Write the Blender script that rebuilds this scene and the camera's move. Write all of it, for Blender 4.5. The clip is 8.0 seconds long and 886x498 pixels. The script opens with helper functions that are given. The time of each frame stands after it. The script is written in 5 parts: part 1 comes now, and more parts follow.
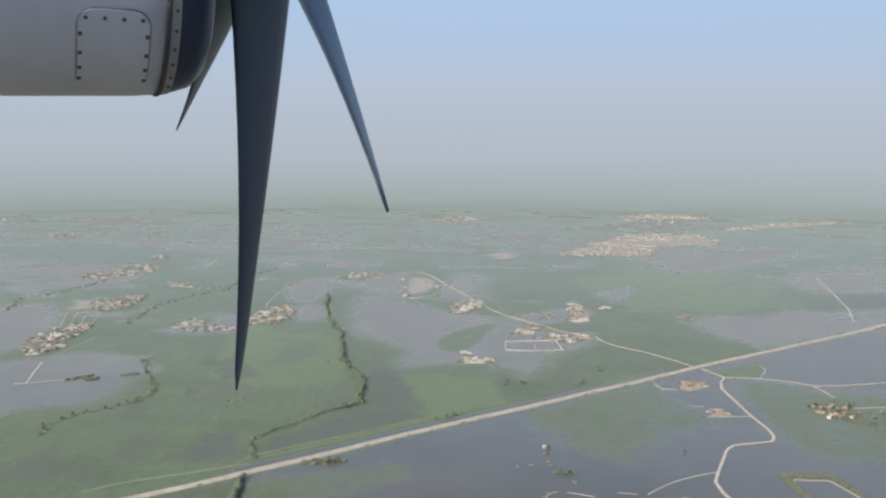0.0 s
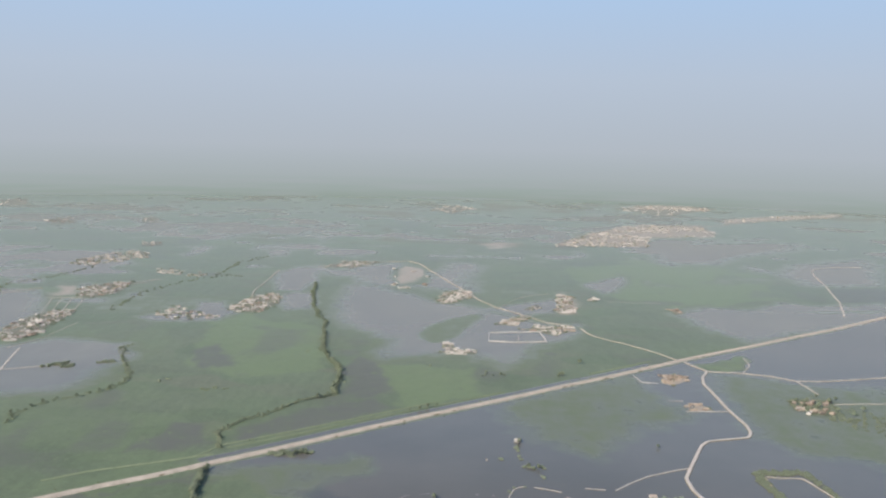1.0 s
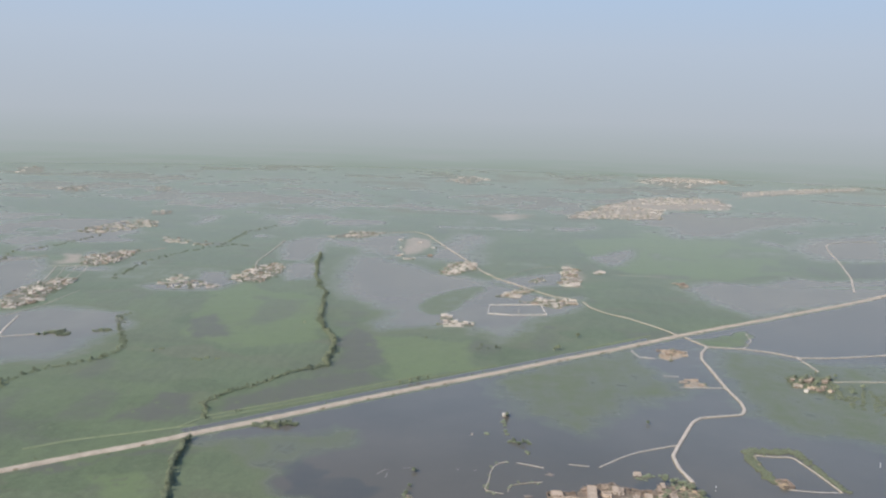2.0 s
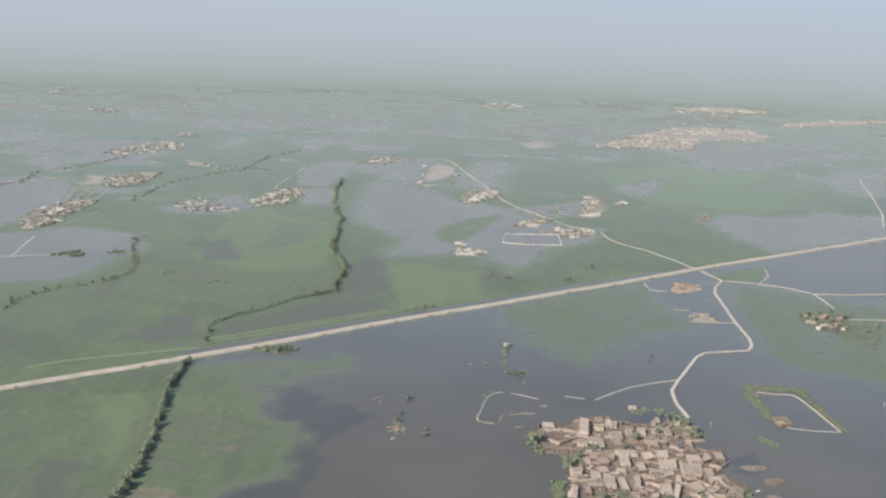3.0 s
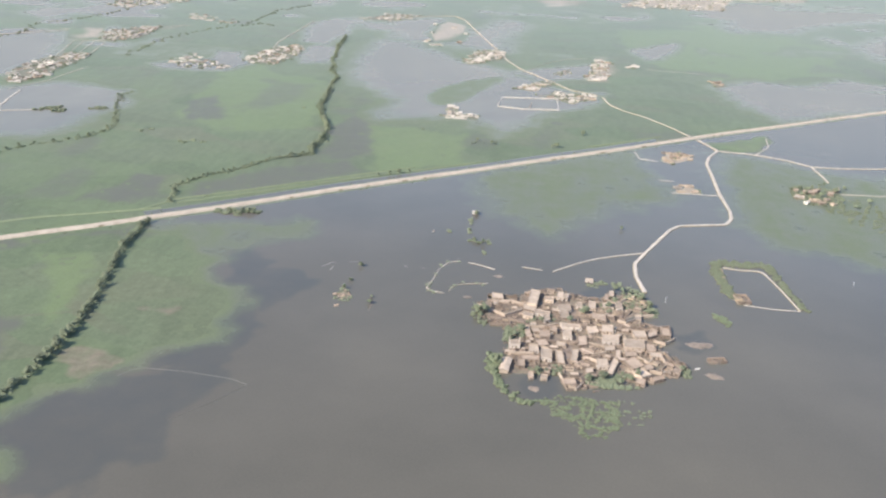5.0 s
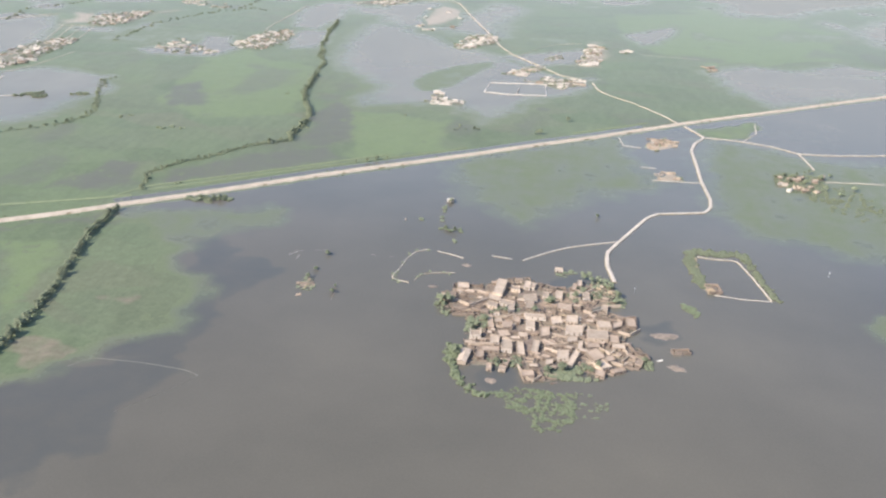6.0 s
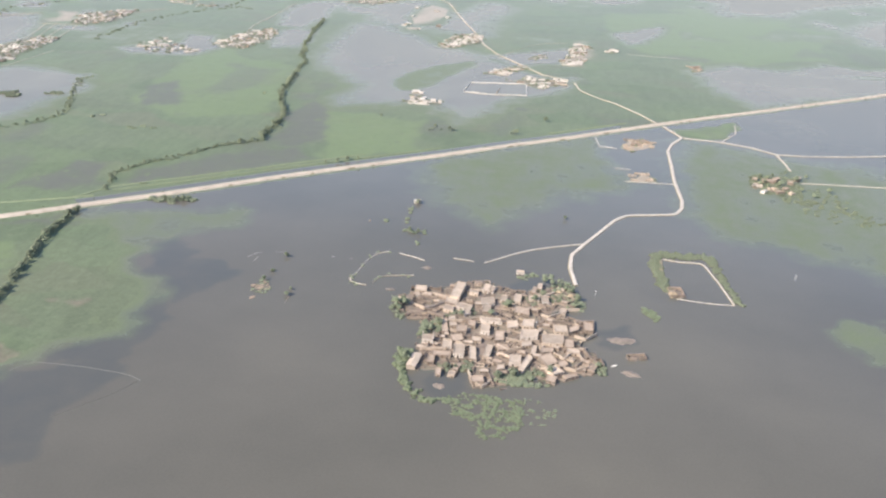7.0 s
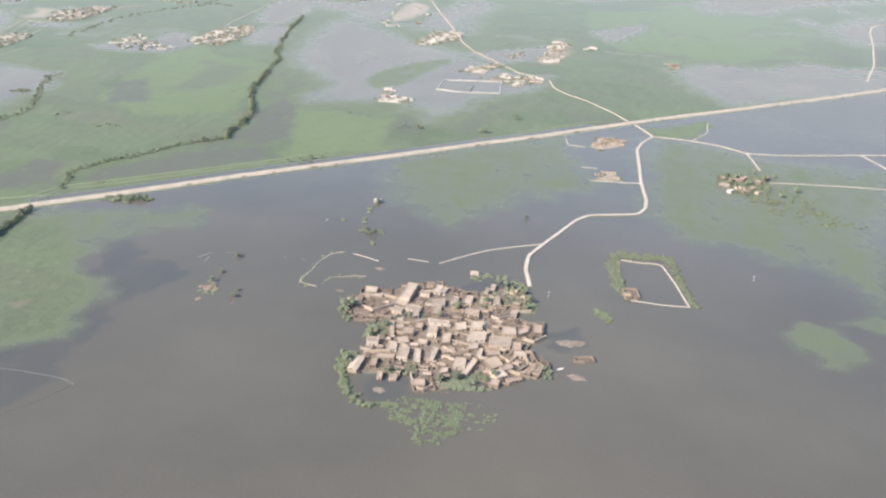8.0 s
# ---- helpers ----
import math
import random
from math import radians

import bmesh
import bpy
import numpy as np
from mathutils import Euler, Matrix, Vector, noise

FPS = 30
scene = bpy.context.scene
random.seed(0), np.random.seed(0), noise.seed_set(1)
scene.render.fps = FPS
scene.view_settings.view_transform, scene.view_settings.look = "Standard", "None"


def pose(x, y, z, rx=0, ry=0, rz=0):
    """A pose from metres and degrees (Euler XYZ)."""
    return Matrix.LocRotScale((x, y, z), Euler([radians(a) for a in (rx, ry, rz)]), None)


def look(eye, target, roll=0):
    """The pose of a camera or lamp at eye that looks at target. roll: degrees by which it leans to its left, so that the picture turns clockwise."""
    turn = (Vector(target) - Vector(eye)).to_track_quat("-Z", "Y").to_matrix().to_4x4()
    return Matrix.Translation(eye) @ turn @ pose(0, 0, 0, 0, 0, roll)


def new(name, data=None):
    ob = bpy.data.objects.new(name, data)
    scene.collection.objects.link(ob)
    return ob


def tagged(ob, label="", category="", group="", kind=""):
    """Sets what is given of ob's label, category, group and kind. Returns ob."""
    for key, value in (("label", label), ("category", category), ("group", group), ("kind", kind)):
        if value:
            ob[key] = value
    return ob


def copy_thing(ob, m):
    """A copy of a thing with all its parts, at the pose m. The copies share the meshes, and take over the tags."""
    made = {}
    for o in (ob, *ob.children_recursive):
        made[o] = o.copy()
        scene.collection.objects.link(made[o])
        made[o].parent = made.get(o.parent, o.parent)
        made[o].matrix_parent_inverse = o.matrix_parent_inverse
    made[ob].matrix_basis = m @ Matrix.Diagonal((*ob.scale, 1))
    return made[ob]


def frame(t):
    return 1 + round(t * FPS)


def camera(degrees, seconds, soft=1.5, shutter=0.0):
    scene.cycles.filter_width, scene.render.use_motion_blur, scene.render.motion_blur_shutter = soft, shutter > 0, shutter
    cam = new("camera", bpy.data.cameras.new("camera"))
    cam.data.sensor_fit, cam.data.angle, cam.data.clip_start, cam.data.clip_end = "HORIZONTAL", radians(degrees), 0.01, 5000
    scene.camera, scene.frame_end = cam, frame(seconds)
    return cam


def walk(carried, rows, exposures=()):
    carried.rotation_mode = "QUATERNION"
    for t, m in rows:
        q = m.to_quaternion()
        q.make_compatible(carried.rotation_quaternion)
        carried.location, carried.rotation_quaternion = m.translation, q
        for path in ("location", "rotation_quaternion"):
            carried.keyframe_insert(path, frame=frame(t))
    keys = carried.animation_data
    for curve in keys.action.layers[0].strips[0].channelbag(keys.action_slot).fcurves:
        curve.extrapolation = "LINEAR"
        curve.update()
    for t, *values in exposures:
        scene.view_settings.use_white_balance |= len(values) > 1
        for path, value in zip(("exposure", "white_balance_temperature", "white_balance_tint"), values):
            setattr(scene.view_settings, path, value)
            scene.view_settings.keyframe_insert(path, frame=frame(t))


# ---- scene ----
# camera: level flight along one straight line
cam = camera(52.0, 8.0, soft=2.3)
EYE, SPEED, COURSE = 311.75, 37.5, radians(24.07)
AHEAD = Vector((math.cos(COURSE), math.sin(COURSE), 0))
TURNS = [  # seconds, pitch, roll, yaw
    (0, -6.1, -0.81, 0.0), (0.5, -6.32, -0.95, 0.08), (1, -6.81, -1.39, 0.39), (2.5, -10.64, -1.88, 2.96),
    (3, -13.38, -2.26, 4.32), (3.5, -16.05, -2.47, 5.41), (4, -18.86, -2.69, 6.16), (4.5, -20.92, -2.78, 6.63),
    (6, -23.14, -2.63, 7.62), (6.5, -23.18, -2.57, 7.86), (7, -23.21, -2.65, 7.86), (7.5, -23.29, -2.61, 7.83), (8, -23.37, -2.74, 7.71),
]
walk(cam, [(t, pose(SPEED * t * AHEAD.x, SPEED * t * AHEAD.y, EYE, 90 + p, r, y)) for t, p, r, y in TURNS],
     exposures=[(0, 0.41, 6500, 10), (1.2, 0.4, 6500, 10), (2.5, 0.39, 6500, 10), (3.2, 0.56, 6500, 10), (4, 0.71, 6500, 10),
                (4.5, 0.85, 6520, 10), (6, 1.01, 6570, 11), (8, 1.04, 6600, 11)])

# daylight: hazy sky and a warm low sun
SUN_AZ, SUN_EL = math.atan2(-0.74, -0.68), radians(35)   # clockwise from +y
world = bpy.data.worlds.new("sky")
scene.world = world
world.use_nodes = True
wn = world.node_tree.nodes
sky = wn.new("ShaderNodeTexSky")
sky.sky_type, sky.sun_disc = "NISHITA", False
sky.sun_elevation, sky.sun_rotation = SUN_EL, SUN_AZ
sky.altitude, sky.air_density, sky.dust_density, sky.ozone_density = 300, 1.0, 1.2, 1.5
wn["Background"].inputs["Strength"].default_value = 0.118
world.node_tree.links.new(sky.outputs["Color"], wn["Background"].inputs["Color"])
sun_data = bpy.data.lights.new("sun", "SUN")
sun_data.energy, sun_data.angle, sun_data.color = 3.5, radians(1.0), (1.0, 0.90, 0.76)
sun = new("sun", sun_data)
sun.matrix_world = look((0, 0, 0), (-math.sin(SUN_AZ) * math.cos(SUN_EL), -math.cos(SUN_AZ) * math.cos(SUN_EL), -math.sin(SUN_EL)))

# ---- materials ----
def shader(name):
    m = bpy.data.materials.new(name)
    m.use_nodes = True
    nt = m.node_tree
    return m, nt, nt.nodes["Principled BSDF"]


def node(nt, kind, **values):
    n = nt.nodes.new(kind)
    for k, v in values.items():
        n.inputs[k].default_value = v
    return n


def noise_tex(nt, scale, detail=4.0, rough=0.55, stretch=(1, 1, 1), turn=0.0):
    """Noise of the given frequency per metre, in world space."""
    geo = nt.nodes.new("ShaderNodeNewGeometry")
    mp = nt.nodes.new("ShaderNodeMapping")
    mp.inputs["Scale"].default_value = stretch
    mp.inputs["Rotation"].default_value = (0, 0, turn)
    n = node(nt, "ShaderNodeTexNoise", Scale=scale, Detail=detail, Roughness=rough)
    nt.links.new(geo.outputs["Position"], mp.inputs["Vector"])
    nt.links.new(mp.outputs["Vector"], n.inputs["Vector"])
    return n.outputs["Fac"]


def ramp(nt, fac, stops):
    r = nt.nodes.new("ShaderNodeValToRGB")
    el = r.color_ramp.elements
    while len(el) < len(stops):
        el.new(0.5)
    for e, (p, c) in zip(el, stops):
        e.position, e.color = p, (*c, 1)
    nt.links.new(fac, r.inputs["Fac"])
    return r.outputs["Color"]


def mix(nt, fac, a, b, mode="MIX"):
    m = nt.nodes.new("ShaderNodeMix")
    m.data_type, m.blend_type = "RGBA", mode
    for sock, v in ((m.inputs["Factor"], fac), (m.inputs[6], a), (m.inputs[7], b)):
        if isinstance(v, (int, float)):
            sock.default_value = v
        elif isinstance(v, tuple):
            sock.default_value = (*v, 1)
        else:
            nt.links.new(v, sock)
    return m.outputs[2]


def calc(nt, op, a, b=0.0, c=None, clamp=False):
    m = nt.nodes.new("ShaderNodeMath")
    m.operation, m.use_clamp = op, clamp
    for sock, v in zip(m.inputs, (a, b, c)):
        if v is None:
            continue
        if isinstance(v, (int, float)):
            sock.default_value = v
        else:
            nt.links.new(v, sock)
    return m.outputs[0]


def attr(nt, name):
    a = nt.nodes.new("ShaderNodeAttribute")
    a.attribute_name = name
    return a.outputs["Fac"]


def bump(nt, bsdf, height, strength, distance):
    b = node(nt, "ShaderNodeBump", Strength=strength, Distance=distance)
    nt.links.new(height, b.inputs["Height"])
    nt.links.new(b.outputs["Normal"], bsdf.inputs["Normal"])


def plain(name, dark, light, scale, rough=0.85, spread=0.25, relief=0.3, metal=0.0, depth=0.05):
    """Two tones mottled at two scales, varied a little from piece to piece."""
    m, nt, b = shader(name)
    big, fine = noise_tex(nt, scale, 3), noise_tex(nt, scale * 7, 4, 0.65)
    col = ramp(nt, calc(nt, "ADD", calc(nt, "MULTIPLY", big, 0.6), calc(nt, "MULTIPLY", fine, 0.4)), [(0.36, dark), (0.64, light)])
    info = nt.nodes.new("ShaderNodeObjectInfo")
    k = calc(nt, "MULTIPLY_ADD", info.outputs["Random"], 2 * spread, 1 - spread)
    hsv = nt.nodes.new("ShaderNodeHueSaturation")
    nt.links.new(k, hsv.inputs["Value"])
    nt.links.new(col, hsv.inputs["Color"])
    nt.links.new(hsv.outputs["Color"], b.inputs["Base Color"])
    b.inputs["Roughness"].default_value, b.inputs["Metallic"].default_value = rough, metal
    if relief:
        bump(nt, b, fine, relief, depth)
    return m


MUD_WALL = plain("mud_wall", (0.19, 0.15, 0.122), (0.31, 0.25, 0.205), 0.25)
MUD_ROOF = plain("mud_roof", (0.30, 0.234, 0.182), (0.42, 0.334, 0.266), 0.2, spread=0.28)
PALE_ROOF = plain("pale_roof", (0.37, 0.3, 0.238), (0.50, 0.414, 0.337), 0.2, spread=0.24)
WHITE_WALL = plain("white_wall", (0.45, 0.395, 0.345), (0.58, 0.52, 0.465), 0.3, spread=0.08)
# the next two whites have the haze over the hamlets mixed into them
HAZE_PALE_WALL = plain("haze_pale_wall", (0.47, 0.435, 0.40), (0.60, 0.56, 0.52), 0.3, spread=0.12)
HAZE_PALE_ROOF = plain("haze_pale_roof", (0.58, 0.53, 0.48), (0.74, 0.69, 0.63), 0.3, spread=0.12)
DOOR = plain("door_wood", (0.08, 0.06, 0.045), (0.16, 0.11, 0.08), 2.0)
# dark colour for the shade inside windows that are not cut open
SHADE = plain("shade_plate", (0.03, 0.027, 0.025), (0.05, 0.045, 0.04), 2.0)
THATCH = plain("straw_thatch", (0.26, 0.20, 0.13), (0.40, 0.32, 0.22), 0.6)
DUST = plain("dusty_road", (0.43, 0.383, 0.335), (0.60, 0.542, 0.48), 0.12, spread=0.05, relief=0.2)
ROAD_EARTH = plain("road_earth", (0.41, 0.35, 0.285), (0.585, 0.51, 0.425), 0.1, spread=0.05, relief=0.2)
BANK = plain("earth_bank", (0.20, 0.17, 0.11), (0.36, 0.30, 0.21), 0.15, spread=0.08)
GRASS_BANK = plain("grass_bank", (0.16, 0.20, 0.115), (0.235, 0.265, 0.165), 0.2, spread=0.08)
SILT_BANK = plain("silty_bank", (0.115, 0.115, 0.094), (0.155, 0.153, 0.125), 0.3, rough=0.6)
WET_MUD = plain("wet_mud", (0.15, 0.122, 0.10), (0.27, 0.222, 0.182), 0.3, rough=0.6)
BARK = plain("bark", (0.07, 0.05, 0.035), (0.15, 0.11, 0.08), 3.0)
LEAF = plain("leaves", (0.122, 0.148, 0.094), (0.192, 0.217, 0.142), 0.7, rough=0.7, spread=0.2)
LEAF_LIGHT = plain("reeds", (0.098, 0.122, 0.072), (0.154, 0.182, 0.108), 0.5, rough=0.7, spread=0.25)
WOOD = plain("boat_wood", (0.55, 0.53, 0.50), (0.72, 0.70, 0.66), 2.0)
POLE = plain("pole_concrete", (0.55, 0.53, 0.5), (0.7, 0.68, 0.64), 1.0)


def ground_material():
    m, nt, b = shader("fields")
    # plots of crops, laid out along the road
    geo = nt.nodes.new("ShaderNodeNewGeometry")
    mp = nt.nodes.new("ShaderNodeMapping")
    mp.inputs["Rotation"].default_value = (0, 0, radians(-41))
    mp.inputs["Scale"].default_value = (1 / 85, 1 / 46, 0)
    nt.links.new(geo.outputs["Position"], mp.inputs["Vector"])
    vor = nt.nodes.new("ShaderNodeTexVoronoi")
    vor.distance, vor.inputs["Scale"].default_value, vor.inputs["Randomness"].default_value = "CHEBYCHEV", 1.0, 0.8
    nt.links.new(mp.outputs["Vector"], vor.inputs["Vector"])
    sep = nt.nodes.new("ShaderNodeSeparateColor")
    nt.links.new(vor.outputs["Color"], sep.inputs["Color"])
    plots = ramp(nt, sep.outputs[0], [(0.0, (0.128, 0.167, 0.094)), (0.35, (0.15, 0.195, 0.111)), (0.65, (0.162, 0.196, 0.118)), (0.85, (0.162, 0.178, 0.116)), (1.0, (0.135, 0.171, 0.1))])
    broad = noise_tex(nt, 1 / 160, 5, 0.6)
    fine = noise_tex(nt, 1 / 7, 5, 0.7)
    rows = noise_tex(nt, 1 / 12, 4, 0.7, (1, 0.25, 1), radians(-41))
    col = mix(nt, ramp(nt, broad, [(0.44, (0, 0, 0)), (0.66, (1, 1, 1))]), plots, (0.147, 0.181, 0.112))
    col = mix(nt, 0.5, col, ramp(nt, fine, [(0.25, (0.5, 0.5, 0.5)), (0.75, (1.15, 1.15, 1.15))]), "MULTIPLY")
    col = mix(nt, 0.4, col, ramp(nt, rows, [(0.3, (0.6, 0.6, 0.6)), (0.7, (1.2, 1.2, 1.2))]), "MULTIPLY")
    leaf = noise_tex(nt, 1 / 2.4, 3, 0.75)
    col = mix(nt, 0.35, col, ramp(nt, leaf, [(0.3, (0.62, 0.64, 0.6)), (0.7, (1.25, 1.22, 1.2))]), "MULTIPLY")
    edge = calc(nt, "MULTIPLY", calc(nt, "SUBTRACT", noise_tex(nt, 1 / 18, 6, 0.65), 0.5), 1.6)
    lush = calc(nt, "ADD", attr(nt, "lush"), calc(nt, "MULTIPLY", edge, 0.5), clamp=True)
    col = mix(nt, lush, col, ramp(nt, leaf, [(0.3, (0.148, 0.2, 0.09)), (0.7, (0.178, 0.232, 0.112))]))
    damp = calc(nt, "ADD", attr(nt, "damp"), edge, clamp=True)
    col = mix(nt, damp, col, (0.12, 0.125, 0.103))
    mud = calc(nt, "ADD", attr(nt, "mud"), edge, clamp=True)
    soil = ramp(nt, fine, [(0.3, (0.17, 0.133, 0.108)), (0.7, (0.31, 0.247, 0.202))])
    col = mix(nt, mud, col, soil)
    sand = calc(nt, "ADD", attr(nt, "sand"), calc(nt, "MULTIPLY", edge, 0.6), clamp=True)
    col = mix(nt, sand, col, ramp(nt, fine, [(0.3, (0.30, 0.245, 0.19)), (0.7, (0.46, 0.385, 0.31))]))
    nt.links.new(col, b.inputs["Base Color"])
    b.inputs["Roughness"].default_value = 0.6
    b.inputs["Specular IOR Level"].default_value = 0.35
    # strong sheen whitens the fields with distance, in place of haze
    nt.links.new(calc(nt, "MULTIPLY_ADD", mud, -0.7, 0.95), b.inputs["Sheen Weight"])
    b.inputs["Sheen Roughness"].default_value = 0.21
    b.inputs["Sheen Tint"].default_value = (0.95, 0.98, 0.97, 1)
    bump(nt, b, fine, 0.25, 0.5)
    return m


def water_material():
    """Silty flood water; where it is shallow the drowned crop stands out of it."""
    m, nt, b = shader("flood_water")
    big = noise_tex(nt, 1 / 220, 5, 0.55)
    col = ramp(nt, big, [(0.3, (0.106, 0.101, 0.086)), (0.55, (0.13, 0.122, 0.103)), (0.75, (0.152, 0.141, 0.116))])
    col = mix(nt, 0.5, col, ramp(nt, noise_tex(nt, 1 / 1.7, 4, 0.75), [(0.3, (0.89, 0.89, 0.89)), (0.7, (1.11, 1.11, 1.11))]), "MULTIPLY")
    col = mix(nt, calc(nt, "ADD", attr(nt, "clear"), calc(nt, "MULTIPLY", calc(nt, "SUBTRACT", noise_tex(nt, 1 / 35, 6, 0.7), 0.5), 1.1), clamp=True), col, (0.084, 0.088, 0.086))
    # water north of the main road is mixed paler and warmer
    col = mix(nt, calc(nt, "MULTIPLY", attr(nt, "north_pale"), calc(nt, "MULTIPLY_ADD", noise_tex(nt, 1 / 70, 4, 0.6, (1, 0.35, 1), radians(-20)), 1.0, 0.05), clamp=True), col, ramp(nt, big, [(0.3, (0.18, 0.167, 0.125)), (0.7, (0.235, 0.215, 0.16))]))
    edge = calc(nt, "MULTIPLY", calc(nt, "SUBTRACT", noise_tex(nt, 1 / 30, 6, 0.65), 0.5), 1.4)
    wisps = calc(nt, "MULTIPLY", calc(nt, "SUBTRACT", noise_tex(nt, 1 / 45, 5, 0.6, (1, 0.3, 1), radians(-41)), 0.5), 1.1)
    tufts = calc(nt, "MULTIPLY", calc(nt, "SUBTRACT", noise_tex(nt, 1 / 1.6, 4, 0.75), 0.5), 0.8)
    flood = attr(nt, "flood")
    depth = calc(nt, "ADD", calc(nt, "ADD", flood, edge), calc(nt, "ADD", wisps, tufts))
    crop = calc(nt, "MULTIPLY_ADD", depth, -0.9, 0.42, clamp=True)
    leaf = ramp(nt, noise_tex(nt, 1 / 2.4, 3, 0.75), [(0.3, (0.122, 0.152, 0.09)), (0.7, (0.17, 0.2, 0.123))])
    nt.links.new(mix(nt, crop, col, leaf), b.inputs["Base Color"])
    nt.links.new(calc(nt, "MULTIPLY_ADD", calc(nt, "POWER", crop, 1.5), 0.5, 0.1), b.inputs["Roughness"])
    nt.links.new(calc(nt, "MULTIPLY_ADD", crop, -0.12, 0.12), b.inputs["Coat Weight"])
    # drowned crop gets the fields' sheen, which imitates haze
    nt.links.new(calc(nt, "MULTIPLY", calc(nt, "MULTIPLY", crop, 1.3, clamp=True), 0.93), b.inputs["Sheen Weight"])
    b.inputs["Sheen Roughness"].default_value = 0.21
    b.inputs["Sheen Tint"].default_value = (0.95, 0.98, 0.97, 1)
    b.inputs["IOR"].default_value = 1.33
    b.inputs["Coat Roughness"].default_value = 0.08
    bump(nt, b, noise_tex(nt, 1 / 1.6, 3, 0.6), 0.06, 0.1)
    return m


GROUND, WATER = ground_material(), water_material()

# ---- building helpers ----
def mesh_of(name, bm, material, smooth=False):
    me = bpy.data.meshes.new(name)
    bm.to_mesh(me)
    bm.free()
    me.materials.append(material)
    if smooth:
        me.shade_smooth()
    return me


def part(name, bm, material, parent=None, label="", smooth=False):
    ob = new(name, mesh_of(name, bm, material, smooth))
    ob.parent = parent
    return tagged(ob, label)


def box(bm, x0, x1, y0, y1, z0, z1):
    g = bmesh.ops.create_cube(bm, size=1)
    for v in g["verts"]:
        v.co = Vector(((x0 + x1) / 2 + v.co.x * (x1 - x0), (y0 + y1) / 2 + v.co.y * (y1 - y0), (z0 + z1) / 2 + v.co.z * (z1 - z0)))
    return g["verts"]


def lattice(shape, seed):
    return np.random.default_rng(seed).random(shape)


def field_noise(x, y, size, seed):
    """Smooth noise in [0, 1] with the given wavelength."""
    tab = lattice((256, 256), seed)
    u, v = x / size, y / size
    i, j = np.floor(u).astype(int), np.floor(v).astype(int)
    a, b = u - i, v - j
    a, b = a * a * (3 - 2 * a), b * b * (3 - 2 * b)
    def at(p, q): return tab[p % 256, q % 256]
    return (at(i, j) * (1 - a) + at(i + 1, j) * a) * (1 - b) + (at(i, j + 1) * (1 - a) + at(i + 1, j + 1) * a) * b


def inside_by(x, y, outline, reach=60.0):
    """Distance to an outline in metres, positive inside; -reach far away."""
    pts = np.array(outline, float)
    d = np.full(x.shape, -reach)
    lo, hi = pts.min(0) - reach, pts.max(0) + reach
    pick = np.nonzero((x > lo[0]) & (x < hi[0]) & (y > lo[1]) & (y < hi[1]))[0]
    px, py = x[pick], y[pick]
    near, odd = np.full(px.shape, 1e9), np.zeros(px.shape, bool)
    for (x0, y0), (x1, y1) in zip(pts, np.roll(pts, -1, 0)):
        ex, ey = x1 - x0, y1 - y0
        s = np.clip(((px - x0) * ex + (py - y0) * ey) / (ex * ex + ey * ey + 1e-9), 0, 1)
        near = np.minimum(near, (px - x0 - s * ex) ** 2 + (py - y0 - s * ey) ** 2)
        odd ^= ((y0 > py) != (y1 > py)) & (px < (x1 - x0) * (py - y0) / (y1 - y0 + 1e-12) + x0)
    d[pick] = np.where(odd, 1, -1) * np.minimum(np.sqrt(near), reach)
    return d


def along(line, step):
    """Points at even steps along a line, with the direction there."""
    out = []
    for p, q in zip(line, line[1:]):
        p, q = Vector((*p, 0)), Vector((*q, 0))
        n = max(1, round((q - p).length / step))
        out += [(p.lerp(q, i / n), (q - p).normalized()) for i in range(n)]
    return out

# ---- plan: outlines in metres ----
ROADS = {}  # name: top width, height, line
ROADS['highway'] = (6.6, 1.6, [(-302, 760), (-266, 789), (-226, 818), (-186, 852), (-142, 887), (-96, 926), (-47, 969), (7, 1013), (65, 1059), (127, 1108), (194, 1164), (268, 1222), (375, 1314), (436, 1363), (531, 1436), (636, 1520), (714, 1579)])
ROADS['lane_south'] = (3.2, 1.0, [(384, 1307), (403, 1258), (387, 1224), (379, 1191), (378, 1131), (376, 1071), (378, 1013), (375, 988), (367, 970), (319, 955), (307, 939), (278, 872), (266, 843), (265, 814), (270, 781)])
ROADS['lane_east'] = (2.7, 0.8, [(403, 1258), (445, 1254), (485, 1239), (511, 1216), (549, 1219), (601, 1233)])
ROADS['lane_hamlet'] = (2.3, 0.7, [(511, 1216), (514, 1185), (515, 1151)])
ROADS['track_east'] = (2.0, 0.6, [(517, 1108), (542, 1112), (603, 1118), (680, 1122)])
ROADS['causeway_1'] = (1.5, 0.7, [(278, 872), (254, 860), (232, 847), (217, 834), (201, 817), (193, 808)])
ROADS['causeway_2'] = (1.0, 0.6, [(184, 809), (166, 812)])
ROADS['causeway_3'] = (0.9, 0.6, [(143, 801), (131, 807), (119, 811)])
ROADS['causeway_4'] = (0.8, 0.6, [(111, 813), (101, 807), (95, 788), (94, 771), (89, 749), (98, 744), (105, 743)])
ROADS['causeway_5'] = (0.6, 0.6, [(109, 748), (111, 760), (120, 765), (139, 770)])
ROADS['lane_north_1'] = (1.9, 0.9, [(376, 1320), (357, 1362), (322, 1419), (293, 1450), (273, 1486), (266, 1533)])
ROADS['lane_north_2'] = (2.3, 1.0, [(256, 1547), (215, 1572), (179, 1635), (128, 1720), (99, 1795), (71, 1912), (24, 2078), (-32, 2296), (-61, 2344), (-125, 2312), (-197, 2237), (-273, 2210)])
